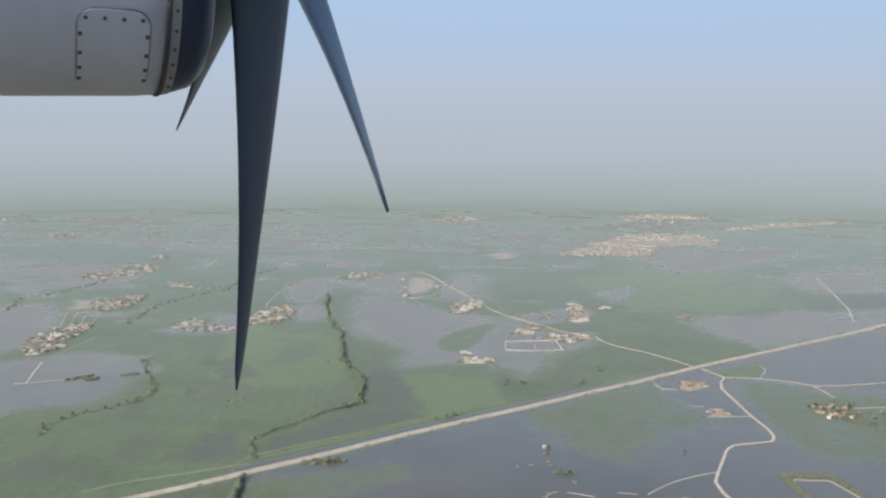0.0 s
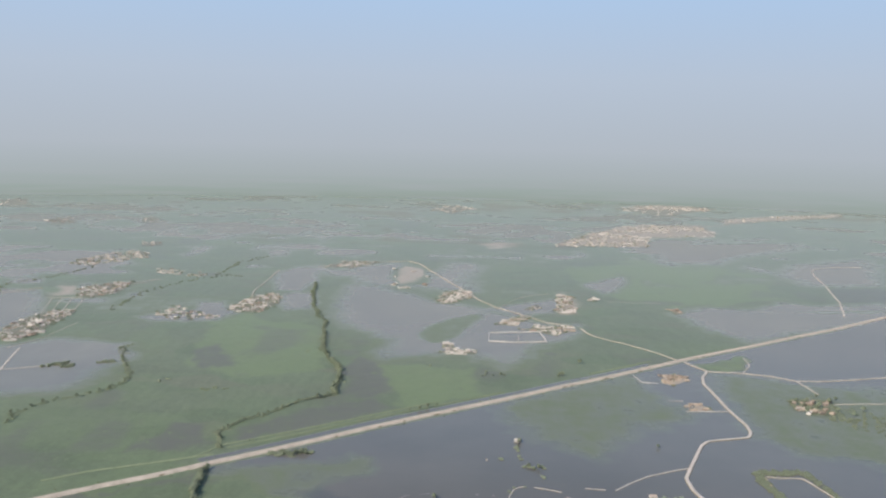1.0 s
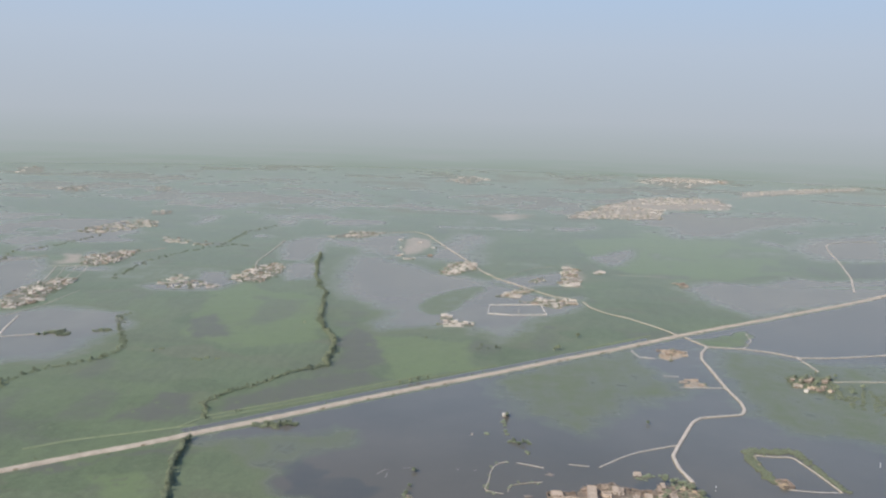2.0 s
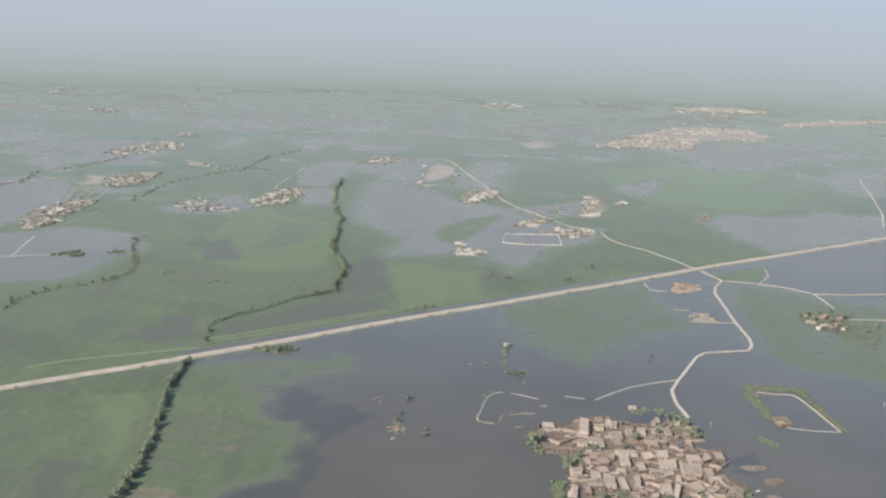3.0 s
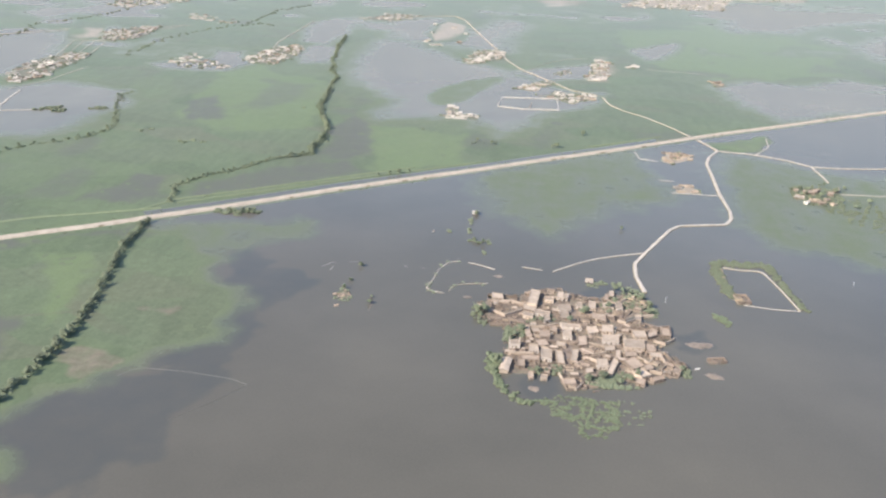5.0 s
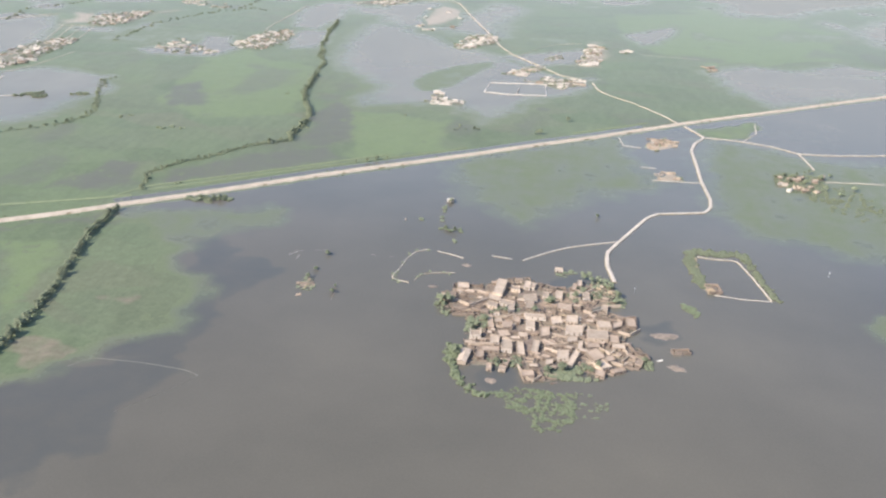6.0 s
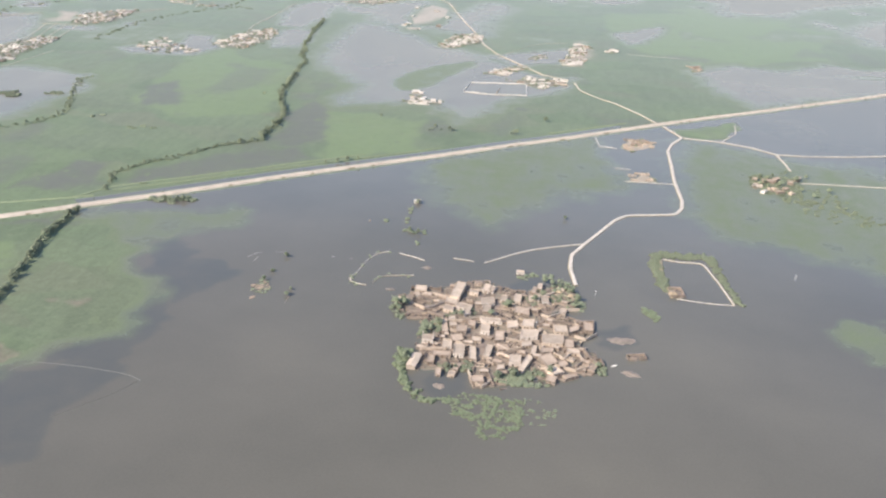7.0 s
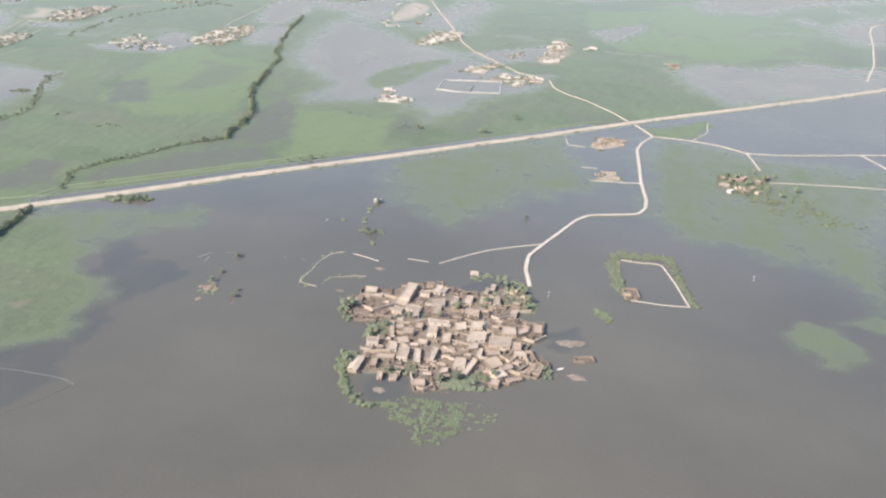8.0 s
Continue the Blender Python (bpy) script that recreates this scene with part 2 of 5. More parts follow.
ROADS['lane_loop'] = (1.0, 0.6, [(143, 1725), (174, 1806), (206, 1855), (251, 1879)])
ROADS['lane_nw'] = (2.0, 0.8, [(-343, 1761), (-353, 1824), (-354, 1975), (-358, 2131)])
ROADS['lane_far_east'] = (3.2, 0.6, [(789, 1709), (845, 1861), (906, 2079), (949, 2253), (975, 2335), (997, 2375), (1053, 2423), (1150, 2440)])
ROADS['lane_east_on'] = (2.2, 0.8, [(601, 1233), (655, 1251), (760, 1280)])
ROADS['lane_east_spur'] = (3.0, 0.7, [(654, 1249), (663, 1221), (668, 1201), (672, 1160)])
ROADS['lane_w1'] = (2.4, 0.6, [(-616, 1873), (-579, 1947)])
ROADS['lane_w2'] = (2.4, 0.6, [(-856, 1684), (-825, 1748), (-776, 1808)])
ROADS['lane_sw'] = (2.6, 0.7, [(-545, 1171), (-561, 1230), (-577, 1293)])
ROADS['track_hut'] = (1.0, 0.5, [(359, 1807), (390, 1801), (463, 1800)])
ROADS['lane_town'] = (7.0, 0.6, [(721, 3506), (913, 3515), (1085, 3603), (1173, 3683)])
ROADS['lane_town_east'] = (8.0, 0.6, [(1188, 3736), (1344, 3948), (1628, 4146), (1928, 4358)])
ROADS['bank_west'] = (2.4, 0.6, [(-560, 1170), (-537, 1178), (-500, 1196)])
ROADS['lane_field'] = (1.6, 0.5, [(481, 1343), (476, 1300), (450, 1252)])
DYKES = [
    [(-206, 869), (-186, 905), (-124, 954), (-64, 1002), (-14, 1043), (30, 1078)],
    [(-181, 896), (-118, 945), (-60, 993), (-8, 1034), (44, 1074), (110, 1126)],
    [(-324, 797), (-290, 824), (-241, 849), (-190, 877)],
    [(235, 1229), (286, 1269), (335, 1311)],
]
TREE_LINES = {}
TREE_LINES['tl1'] = [(-187, 837), (-186, 815), (-184, 798), (-182, 779), (-177, 757), (-171, 734), (-166, 712), (-162, 694), (-157, 676), (-155, 662), (-153, 648), (-151, 634), (-148, 619), (-148, 604), (-145, 588), (-146, 560), (-147, 530), (-151, 512), (-160, 492), (-172, 472)]
TREE_LINES['tl2'] = [(-189, 896), (-194, 918), (-206, 945), (-202, 956), (-187, 981), (-166, 1014), (-142, 1048), (-117, 1079), (-97, 1097), (-97, 1163), (-111, 1233), (-127, 1277), (-147, 1342), (-157, 1438), (-173, 1547), (-211, 1666), (-230, 1815), (-247, 1954)]
TREE_LINES['tl3'] = [(-431, 959), (-437, 987), (-434, 1016), (-416, 1046), (-388, 1074), (-369, 1118), (-365, 1143), (-386, 1198), (-414, 1257), (-435, 1318), (-425, 1337)]
TREE_LINES['tl4'] = [(-556, 1595), (-564, 1785), (-539, 1870), (-500, 1968), (-445, 2036), (-411, 2007)]
TREE_LINES['tl8'] = [(-479, 2021), (-476, 2238), (-425, 2376)]
TREE_LINES['tl5'] = [(-855, 1664), (-835, 1708), (-856, 1852), (-815, 1940), (-792, 2116)]
TREE_LINES['tl6'] = [(-130, 884), (-112, 882), (-97, 889)]
TREE_LINES['tl7'] = [(-3, 1034), (38, 1065)]
WATERS = []  # softness of the edge, outline
CHANNEL = [(-190, 848), (-142, 887), (-96, 926), (-47, 969), (7, 1013), (65, 1059), (127, 1108), (194, 1164), (268, 1222), (335, 1279)]  # ditch between road and dyke
WATERS.append((1.5, [(x - 5.5, y + 6.5) for x, y in CHANNEL] + [(x - 11.5, y + 14) for x, y in CHANNEL[::-1]]))
WATERS.append((18, [(72, 1587), (122, 1560), (164, 1602), (222, 1553), (262, 1559), (246, 1481), (178, 1407), (152, 1338), (103, 1348)]))
WATERS.append((16, [(114, 1690), (254, 1819), (267, 1707), (167, 1626)]))
WATERS.append((30, [(-144, 1544), (-171, 1804), (-156, 1932), (-95, 1916), (-19, 1804), (55, 1720), (111, 1664), (164, 1611), (156, 1481), (166, 1375), (140, 1302), (114, 1264), (84, 1316), (10, 1331), (-53, 1296), (-40, 1413)]))
WATERS.append((44, [(-203, 2195), (-95, 2296), (-6, 2065), (68, 2324), (110, 2295), (71, 2020), (89, 1885), (18, 1925), (-56, 1966), (-123, 1937)]))
WATERS.append((26, [(470, 1690), (538, 1764), (623, 1743), (764, 1735), (904, 1768), (863, 1665), (716, 1588), (625, 1539), (539, 1470), (503, 1518), (478, 1622)]))
WATERS.append((26, [(-633, 1155), (-618, 1286), (-584, 1318), (-540, 1350), (-442, 1327), (-408, 1246), (-419, 1209), (-423, 1124), (-449, 1077), (-488, 1070), (-537, 1014)]))
WATERS.append((26, [(-929, 1592), (-847, 1668), (-762, 1769), (-660, 1526), (-669, 1469), (-659, 1386), (-713, 1273)]))
WATERS.append((17, [(-487, 1539), (-447, 1513), (-350, 1540), (-343, 1595), (-376, 1697), (-423, 1678), (-409, 1625), (-445, 1583)]))
WATERS.append((17, [(-255, 1640), (-284, 1799), (-241, 1830), (-211, 1715), (-224, 1641)]))
WATERS.append((17, [(-311, 1857), (-353, 2096), (-322, 2186), (-264, 2166), (-252, 1919), (-256, 1845)]))
WATERS.append((17, [(350, 2012), (405, 2100), (448, 2141), (413, 1989), (368, 1918)]))
WATERS.append((45, [(667, 2784), (851, 2942), (1182, 3016), (1105, 2817), (886, 2636), (736, 2428), (617, 2451)]))
WATERS.append((45, [(861, 2275), (998, 2451), (1239, 2613), (1048, 2130), (881, 2093)]))
WATERS.append((22, [(634, 1747), (727, 1832), (790, 1812), (938, 1855), (915, 1796), (696, 1725)]))
DRYING_YARD = [(-724, 1705), (-774, 1816), (-717, 1857), (-671, 1734)]
SAND_FLAT = [(-95, 2018), (-91, 2195), (-67, 2294), (-11, 2202), (-2, 2002), (-33, 1951), (-73, 1965)]
LANDS = []  # softness, dryness, outline
LANDS.append((16, 0.92, [(-190, 833), (-130, 812), (-118, 780), (-92, 770), (-90, 740), (-72, 714), (-46, 706), (-40, 681), (-46, 655), (-34, 643), (-40, 629), (-52, 624), (-67, 612), (-81, 599), (-78, 586), (-92, 566), (-95, 546), (-113, 532), (-140, 499), (-177, 483), (-220, 640)]))
LANDS.append((30, 0.25, [(-186, 835), (-42, 868), (-24, 836), (-65, 822), (-72, 807), (-88, 786), (-90, 766), (-120, 778), (-164, 800)]))
LANDS.append((44, 0.38, [(104, 1052), (194, 1151), (297, 1225), (297, 1156), (313, 1103), (318, 1052), (271, 1010), (233, 955), (199, 930), (187, 892), (159, 920), (128, 964)]))
LANDS.append((50, 0.36, [(404, 1248), (442, 1240), (498, 1207), (540, 1187), (584, 1183), (664, 1164), (564, 912), (499, 923), (460, 909), (412, 927), (382, 940), (383, 1020), (388, 1112)]))
LANDS.append((4, 1.0, [(397, 1305), (490, 1367), (464, 1268), (411, 1266)]))
LANDS.append((50, 0.3, [(403, 1065), (463, 995), (534, 954), (590, 940), (553, 814), (518, 884), (451, 919), (400, 920)]))
LANDS.append((12, 0.35, [(463, 751), (490, 768), (505, 761), (509, 723), (481, 697), (473, 711)]))
LANDS.append((14, 0.2, [(508, 773), (547, 794), (607, 808), (592, 767), (538, 766)]))
LANDS.append((16, 0.6, [(-165, 486), (-131, 487), (-122, 477), (-111, 476), (-102, 469), (-101, 458), (-114, 446), (-145, 436)]))
LANDS.append((14, 0.6, [(-6, 1456), (13, 1547), (60, 1610), (103, 1655), (79, 1536), (56, 1446), (38, 1403), (13, 1401)]))
LANDS.append((10, 1, [(-134, 573), (-117, 588), (-104, 593), (-86, 579), (-76, 583), (-92, 566), (-108, 552)]))
LUSH = [  # the brightest standing crops
    [(-69, 1261), (75, 1241), (85, 1097), (-16, 1047)],
    [(343, 2292), (576, 2493), (856, 2246), (742, 1867), (502, 1731), (336, 1901)],
    [(397, 1305), (490, 1367), (464, 1268), (411, 1266)],
    [(-249, 752), (-203, 770), (-175, 710), (-163, 641), (-169, 621)],
    [(-379, 1633), (-174, 1499), (-120, 1215), (-217, 1157), (-323, 1217)],
]
LANDS.append((18, 1.0, SAND_FLAT))
LANDS.append((5, 1.0, DRYING_YARD))
DAMP = [
    [(-232, 624), (-196, 637), (-176, 586), (-186, 563), (-203, 582)],
    [(-313, 756), (-263, 778), (-213, 819), (-190, 831), (-193, 812), (-264, 760), (-296, 727)],
    [(-332, 1283), (-298, 1331), (-247, 1224), (-291, 1195)],
    [(-191, 932), (-173, 977), (-127, 1033), (-46, 1088), (-10, 1041), (-77, 991), (-132, 944), (-179, 906)],
    [(974, 2311), (1138, 2500), (1284, 2585), (1559, 2697), (1047, 1781), (857, 1690), (791, 1693), (814, 1782)],
    [(-104, 1222), (-94, 1324), (-59, 1274), (-28, 1138), (-46, 1088), (-82, 1078)],
    [(-279, 868), (-263, 977), (-219, 979), (-196, 907), (-229, 872)],
    [(-345, 1303), (-305, 1355), (-241, 1217), (-289, 1218)],
    [(148, 1346), (176, 1376), (200, 1349), (180, 1304), (153, 1296)],
]
MUD = [
    [(-144, 588), (-132, 601), (-108, 602), (-88, 591), (-64, 585), (-70, 575), (-88, 560), (-105, 544), (-118, 550), (-121, 566), (-136, 572)],
    [(-113, 666), (-106, 679), (-86, 684), (-82, 671), (-97, 659)],
    [(295, 692), (304, 702), (314, 698), (303, 688)],
    [(302, 666), (313, 678), (322, 677), (316, 668)],
    [(21, 715), (25, 733), (35, 718), (30, 709)],
]
CLEAR = [  # dark clear water, and a darker patch east of the village
    [(-90, 766), (-83, 787), (-69, 810), (-58, 774), (-40, 766), (7, 753), (8, 720), (-15, 694), (-20, 669), (-36, 689), (-51, 717), (-68, 713)],
    [(-81, 597), (-67, 612), (-58, 640), (-52, 690), (-30, 694), (-16, 660), (-19, 632), (-17, 610), (-12, 586), (-46, 580), (-73, 582)],
    [(-160, 512), (-119, 535), (-103, 543), (-103, 563), (-80, 580), (-45, 590), (-20, 592), (-6, 576), (-22, 553), (-27, 527), (-24, 493), (-50, 455), (-90, 438), (-118, 462), (-160, 494)],
    [(-84, 623), (-77, 631), (-71, 615), (-78, 611)],
    [(-73, 636), (-62, 642), (-60, 627), (-67, 625)],
    [(169, 618), (193, 625), (203, 620), (205, 607), (188, 588), (177, 591)],
    [(284, 718), (306, 719), (314, 693), (288, 669), (282, 682)],
    [(209, 778), (234, 796), (269, 781), (274, 750), (265, 733), (239, 753), (212, 757)],
]
SAND = [
    [(319, 1192), (333, 1230), (366, 1234), (367, 1205), (333, 1171)],
    [(327, 1062), (343, 1104), (357, 1082), (360, 1065)],
    [(461, 1736), (488, 1756), (486, 1695), (461, 1677)],
    [(239, 1666), (268, 1892), (296, 1853), (279, 1661)],
    SAND_FLAT,
    [(113, 2732), (211, 2869), (301, 2818), (177, 2660)],
    DRYING_YARD,
]
SAND.append([(121, 2749), (195, 2870), (297, 2837), (190, 2707)])
VILLAGE = [(134, 730), (146, 754), (162, 751), (173, 767), (200, 773), (226, 760), (239, 778), (268, 772), (271, 742), (253, 724), (281, 717), (286, 704), (271, 688), (290, 664), (283, 647), (256, 622), (233, 630), (224, 611), (206, 607), (196, 627), (170, 621), (161, 623), (158, 662), (165, 684), (145, 697), (137, 711)]
HAMLETS = {}  # name: spacing of the houses, outline
HAMLETS['v_a'] = (10, [(-639, 1348), (-667, 1446), (-670, 1523), (-646, 1577), (-609, 1574), (-602, 1469), (-592, 1378), (-601, 1328)])
HAMLETS['v_b'] = (10, [(-662, 1710), (-699, 1802), (-669, 1894), (-622, 1914), (-604, 1768), (-638, 1706)])
HAMLETS['v_c'] = (12, [(-878, 2183), (-861, 2274), (-807, 2432), (-745, 2372), (-720, 2286), (-799, 2134), (-851, 2140)])
HAMLETS['v_d'] = (13, [(-638, 2088), (-619, 2127), (-567, 2073), (-502, 2056), (-496, 1996), (-556, 1987), (-612, 2034)])
HAMLETS['v_e'] = (10, [(-478, 1586), (-462, 1656), (-364, 1576), (-357, 1532), (-442, 1525)])
HAMLETS['v_f'] = (10, [(-357, 1634), (-340, 1776), (-296, 1814), (-279, 1724), (-290, 1604), (-340, 1601)])
HAMLETS['v_g'] = (8, [(15, 1750), (34, 1876), (77, 1914), (95, 1823), (44, 1738)])
HAMLETS['v_h'] = (60, [(-128, 2138), (-74, 2228), (0, 2109), (4, 1933), (-35, 1888), (-97, 1963)])
HAMLETS['v_i'] = (10, [(239, 1666), (268, 1892), (296, 1853), (279, 1661)])
HAMLETS['v_j'] = (13, [(179, 1701), (216, 1769), (220, 1721), (184, 1682)])
HAMLETS['v_k'] = (10, [(119, 1552), (142, 1592), (184, 1651), (191, 1620), (148, 1540)])
HAMLETS['v_kk'] = (11, [(162, 1514), (198, 1553), (253, 1546), (254, 1512), (210, 1465)])
HAMLETS['v_m'] = (14, [(33, 1327), (40, 1405), (59, 1360), (84, 1354), (84, 1326)])
HAMLETS['v_n'] = (12, [(319, 1192), (333, 1230), (366, 1234), (367, 1205), (333, 1171)])
HAMLETS['v_o'] = (17, [(327, 1062), (343, 1104), (357, 1082), (360, 1065)])
HAMLETS['v_p'] = (300, [(462, 1089), (484, 1127), (529, 1150), (548, 1116), (501, 1050), (461, 1050)])
HAMLETS['v_q'] = (14, [(315, 1801), (330, 1860), (345, 1842), (340, 1799)])
HAMLETS['v_r'] = (16, [(461, 1736), (488, 1756), (486, 1695), (461, 1677)])
HAMLETS['v_s'] = (21, [(370, 2830), (452, 3019), (556, 3237), (699, 3497), (823, 3591), (1050, 3635), (997, 3211), (841, 3121), (720, 3079), (657, 2808), (490, 2768), (371, 2757)])
HAMLETS['v_t'] = (30, [(1227, 3952), (1588, 4243), (1981, 4473), (1875, 4221), (1487, 3954), (1148, 3673)])
HAMLETS['v_u'] = (38, [(878, 4489), (1145, 4905), (1355, 4765), (1315, 4439), (1086, 4408)])
HAMLETS['v_v'] = (14, [(-269, 2192), (-224, 2316), (-126, 2322), (-189, 2192)])
HAMLETS['v_far1'] = (40, [(-47, 4084), (56, 4442), (175, 4256), (54, 3892)])
HAMLETS['v_far2'] = (60, [(832, 4461), (1239, 5007), (1442, 4652), (1009, 4043)])
HAMLETS['v_far4'] = (30, [(-1395, 3223), (-1340, 3334), (-1237, 3131), (-1292, 3033)])
HAMLETS['v_far5'] = (30, [(-1111, 3397), (-1053, 3413), (-988, 3239), (-1039, 3182)])
HAMLETS['v_far6'] = (22, [(-849, 2615), (-796, 2656), (-762, 2548), (-813, 2510)])
HAMLETS['v_far7'] = (60, [(-1968, 4064), (-1907, 4205), (-1743, 3850), (-1791, 3704)])
ENCLOSURE = [(104, 1418), (108, 1481), (192, 1498), (196, 1423), (141, 1412)]
BUSH = [(183, 594), (196, 602), (213, 602), (237, 611), (248, 609), (237, 598), (238, 573), (228, 556), (216, 554), (209, 564), (197, 567), (188, 579)]
SHRUB_ARC = [(151, 647), (156, 624), (161, 606), (167, 596), (174, 589), (183, 588)]
# ---- ground and flood water ----
HIGHWAY = ROADS["highway"][2]
CANAL = TREE_LINES["tl1"]
SOUTH_FLOOD = [(x + 6, y - 8) for x, y in HIGHWAY[3:]] + [(1500, 2250), (4600, 3600), (4600, -4600), (-1500, -4600), (-900, 0), (-177, 483)] + CANAL[::-1]


def flooded(x, y):
    """1 in deep water, -1 on dry land."""
    x0, y0 = x, y
    w = np.clip(inside_by(x, y, SOUTH_FLOOD) / 8, -1, 1)
    x = x + 15 * (field_noise(x0, y0, 55, 21) - 0.5) + 10 * (field_noise(x0, y0, 17, 22) - 0.5)
    y = y + 22 * (field_noise(x0, y0, 60, 23) - 0.5) + 14 * (field_noise(x0, y0, 19, 24) - 0.5)
    for soft, line in WATERS:
        ax, ay = (x0, y0) if soft < 2 else (x, y)
        w = np.maximum(w, np.clip(inside_by(ax, ay, line) / (soft * 1.5), -1, 1))
    far = np.clip((y - 1500 - 0.25 * x) / 900, 0, 1) + np.clip((-x - 500) / 500, 0, 1) * np.clip((y - 1300) / 300, 0, 1)
    n = 0.6 * field_noise(x * 0.6 + y * 0.15, y, 210, 3) + 0.4 * field_noise(x, y, 70, 4)
    w = np.maximum(w, np.clip((n - 0.62) * 9, -1, 1) * np.clip(far, 0, 1) - np.clip(1 - far, 0, 1))
    for soft, dry, line in LANDS:
        w = np.minimum(w, np.clip(-inside_by(x, y, line) / soft, -dry, 1))
    return w


def mound(x, y):
    w = np.full(x.shape, -1.0)
    for line in [VILLAGE] + [h[1] for k, h in HAMLETS.items() if k not in ("v_p", "v_d", "v_h", "v_e", "v_c")]:
        w = np.maximum(w, np.clip((inside_by(x, y, line) - 0.5) / 4, -1, 1))
    return w


def rings():
    cx, cy = 137.0, 61.0
    bearings = np.concatenate([np.arange(-43, 49, 0.15), np.arange(49, 317, 4.0)])
    radii = [30.0, 120.0, 220.0]
    r = 300.0
    while r < 4700:
        radii.append(r)
        r *= 1.0052
    radii.append(4850.0)
    b, r = np.meshgrid(np.radians(bearings), np.array(radii), indexing="ij")
    return (cx + r * np.sin(b)).ravel(), (cy + r * np.cos(b)).ravel(), len(bearings), len(radii)


def ground_z(x, y):
    """Height of the ground sheet at its nearest corner."""
    r = np.clip(np.hypot(x - 137, y - 61), 300, 4690)
    col = np.round(np.log(r / 300) / math.log(1.0052)).astype(int) + 3
    row = np.clip(np.round((np.degrees(np.arctan2(x - 137, y - 61)) + 43) / 0.15).astype(int), 0, 613)
    return gz[row * nr + col]


def sheet(name, x, y, z, quads, material, values):
    me = bpy.data.meshes.new(name)
    used, idx = np.unique(quads, return_inverse=True)
    idx = idx.reshape(-1, 4)
    me.vertices.add(len(used))
    me.vertices.foreach_set("co", np.stack([x[used], y[used], z[used]], 1).ravel())
    me.loops.add(idx.size)
    me.loops.foreach_set("vertex_index", idx.ravel().astype(np.int32))
    me.polygons.add(len(idx))
    me.polygons.foreach_set("loop_start", np.arange(0, idx.size, 4, dtype=np.int32))
    me.update(calc_edges=True)
    for key, v in values.items():
        me.attributes.new(key, "FLOAT", "POINT").data.foreach_set("value", v[used].astype(np.float32))
    me.materials.append(material)
    me.shade_smooth()
    return new(name, me)


gx, gy, nb, nr = rings()
wet, rise = flooded(gx, gy), mound(gx, gy)
shore = wet + 0.3 * (field_noise(gx, gy, 14, 71) - 0.5) + 0.2 * (field_noise(gx, gy, 5, 72) - 0.5)
gz = 0.16 - 0.4 * (shore + 0.75) + 0.9 * np.clip(rise, 0, 1)
i, j = np.meshgrid(np.arange(nb), np.arange(nr - 1), indexing="ij")
k = (i + 1) % nb
quads = np.stack([i * nr + j, i * nr + j + 1, k * nr + j + 1, k * nr + j], -1).reshape(-1, 4)
mud = np.clip((inside_by(gx, gy, VILLAGE) + 1) / 4, -1, 0.9)
mud = np.maximum(mud, np.clip(rise, -1, 0.5))
wx = gx + 16 * (field_noise(gx, gy, 24, 31) - 0.5) + 8 * (field_noise(gx, gy, 9, 32) - 0.5)
wy = gy + 22 * (field_noise(gx, gy, 26, 33) - 0.5) + 10 * (field_noise(gx, gy, 9, 34) - 0.5)
for line in MUD:
    mud = np.maximum(mud, np.clip(inside_by(wx, wy, line) / 9, -1, 0.5))
n = field_noise(gx * 0.6 + gy * 0.3, gy, 260, 35) * 0.65 + field_noise(gx, gy, 80, 36) * 0.35
mud = np.maximum(mud, np.clip((n - 0.7) * 8, -1, 0.35) * np.clip((gy - 2300) / 500, 0, 1) - np.clip(1 - (gy - 2300) / 500, 0, 1))
damp = np.full(gx.shape, -1.0)
for line in DAMP:
    damp = np.maximum(damp, np.clip(inside_by(wx, wy, line) / 10, -1, 0.85))
n = field_noise(gx, gy, 120, 8) * 0.6 + field_noise(gx, gy, 45, 9) * 0.4
damp = np.maximum(damp, np.clip((n - 0.69) * 6, -1, 0.5))
sand, clear, lush = np.full(gx.shape, -1.0), np.full(gx.shape, -1.0), np.full(gx.shape, -1.0)
drift = np.clip((gy - 1300) / 600, 0, 1)
wx += drift * 50 * (field_noise(gx, gy, 85, 37) - 0.5)
wy += drift * 110 * (field_noise(gx, gy, 95, 38) - 0.5)
for line in LUSH:
    lush = np.maximum(lush, np.clip(inside_by(wx, wy, line) / 14, -1, 0.65))
n = field_noise(gx * 0.8 + gy * 0.3, gy, 190, 61) * 0.6 + field_noise(gx, gy, 60, 62) * 0.4
lush = np.maximum(lush, np.clip((n - 0.6) * 5, -1, 0.2))
# 1 north of the main road, 0 to the south and near the ditch
north_pale = np.clip(-inside_by(gx, gy, SOUTH_FLOOD) / 20, 0, 1) * np.clip(-inside_by(gx, gy, WATERS[0][1]) / 30, 0, 1)
for line in SAND:
    sand = np.maximum(sand, np.clip(inside_by(wx, wy, line) / (8 + 22 * drift), -1, 0.9))
for k in ("v_s", "v_t", "v_u"):
    sand = np.maximum(sand, np.clip(inside_by(wx, wy, HAMLETS[k][1]) / 30, -1, 0.75))
for line in CLEAR:
    clear = np.maximum(clear, np.clip(inside_by(wx, wy, line) / 9, -1, 0.6))
ground = tagged(sheet("ground", gx, gy, gz, quads, GROUND, {"mud": mud, "damp": damp, "sand": sand, "lush": lush}),
                "flat green crop fields with damp grey and bare muddy patches", "ground", kind="structure")
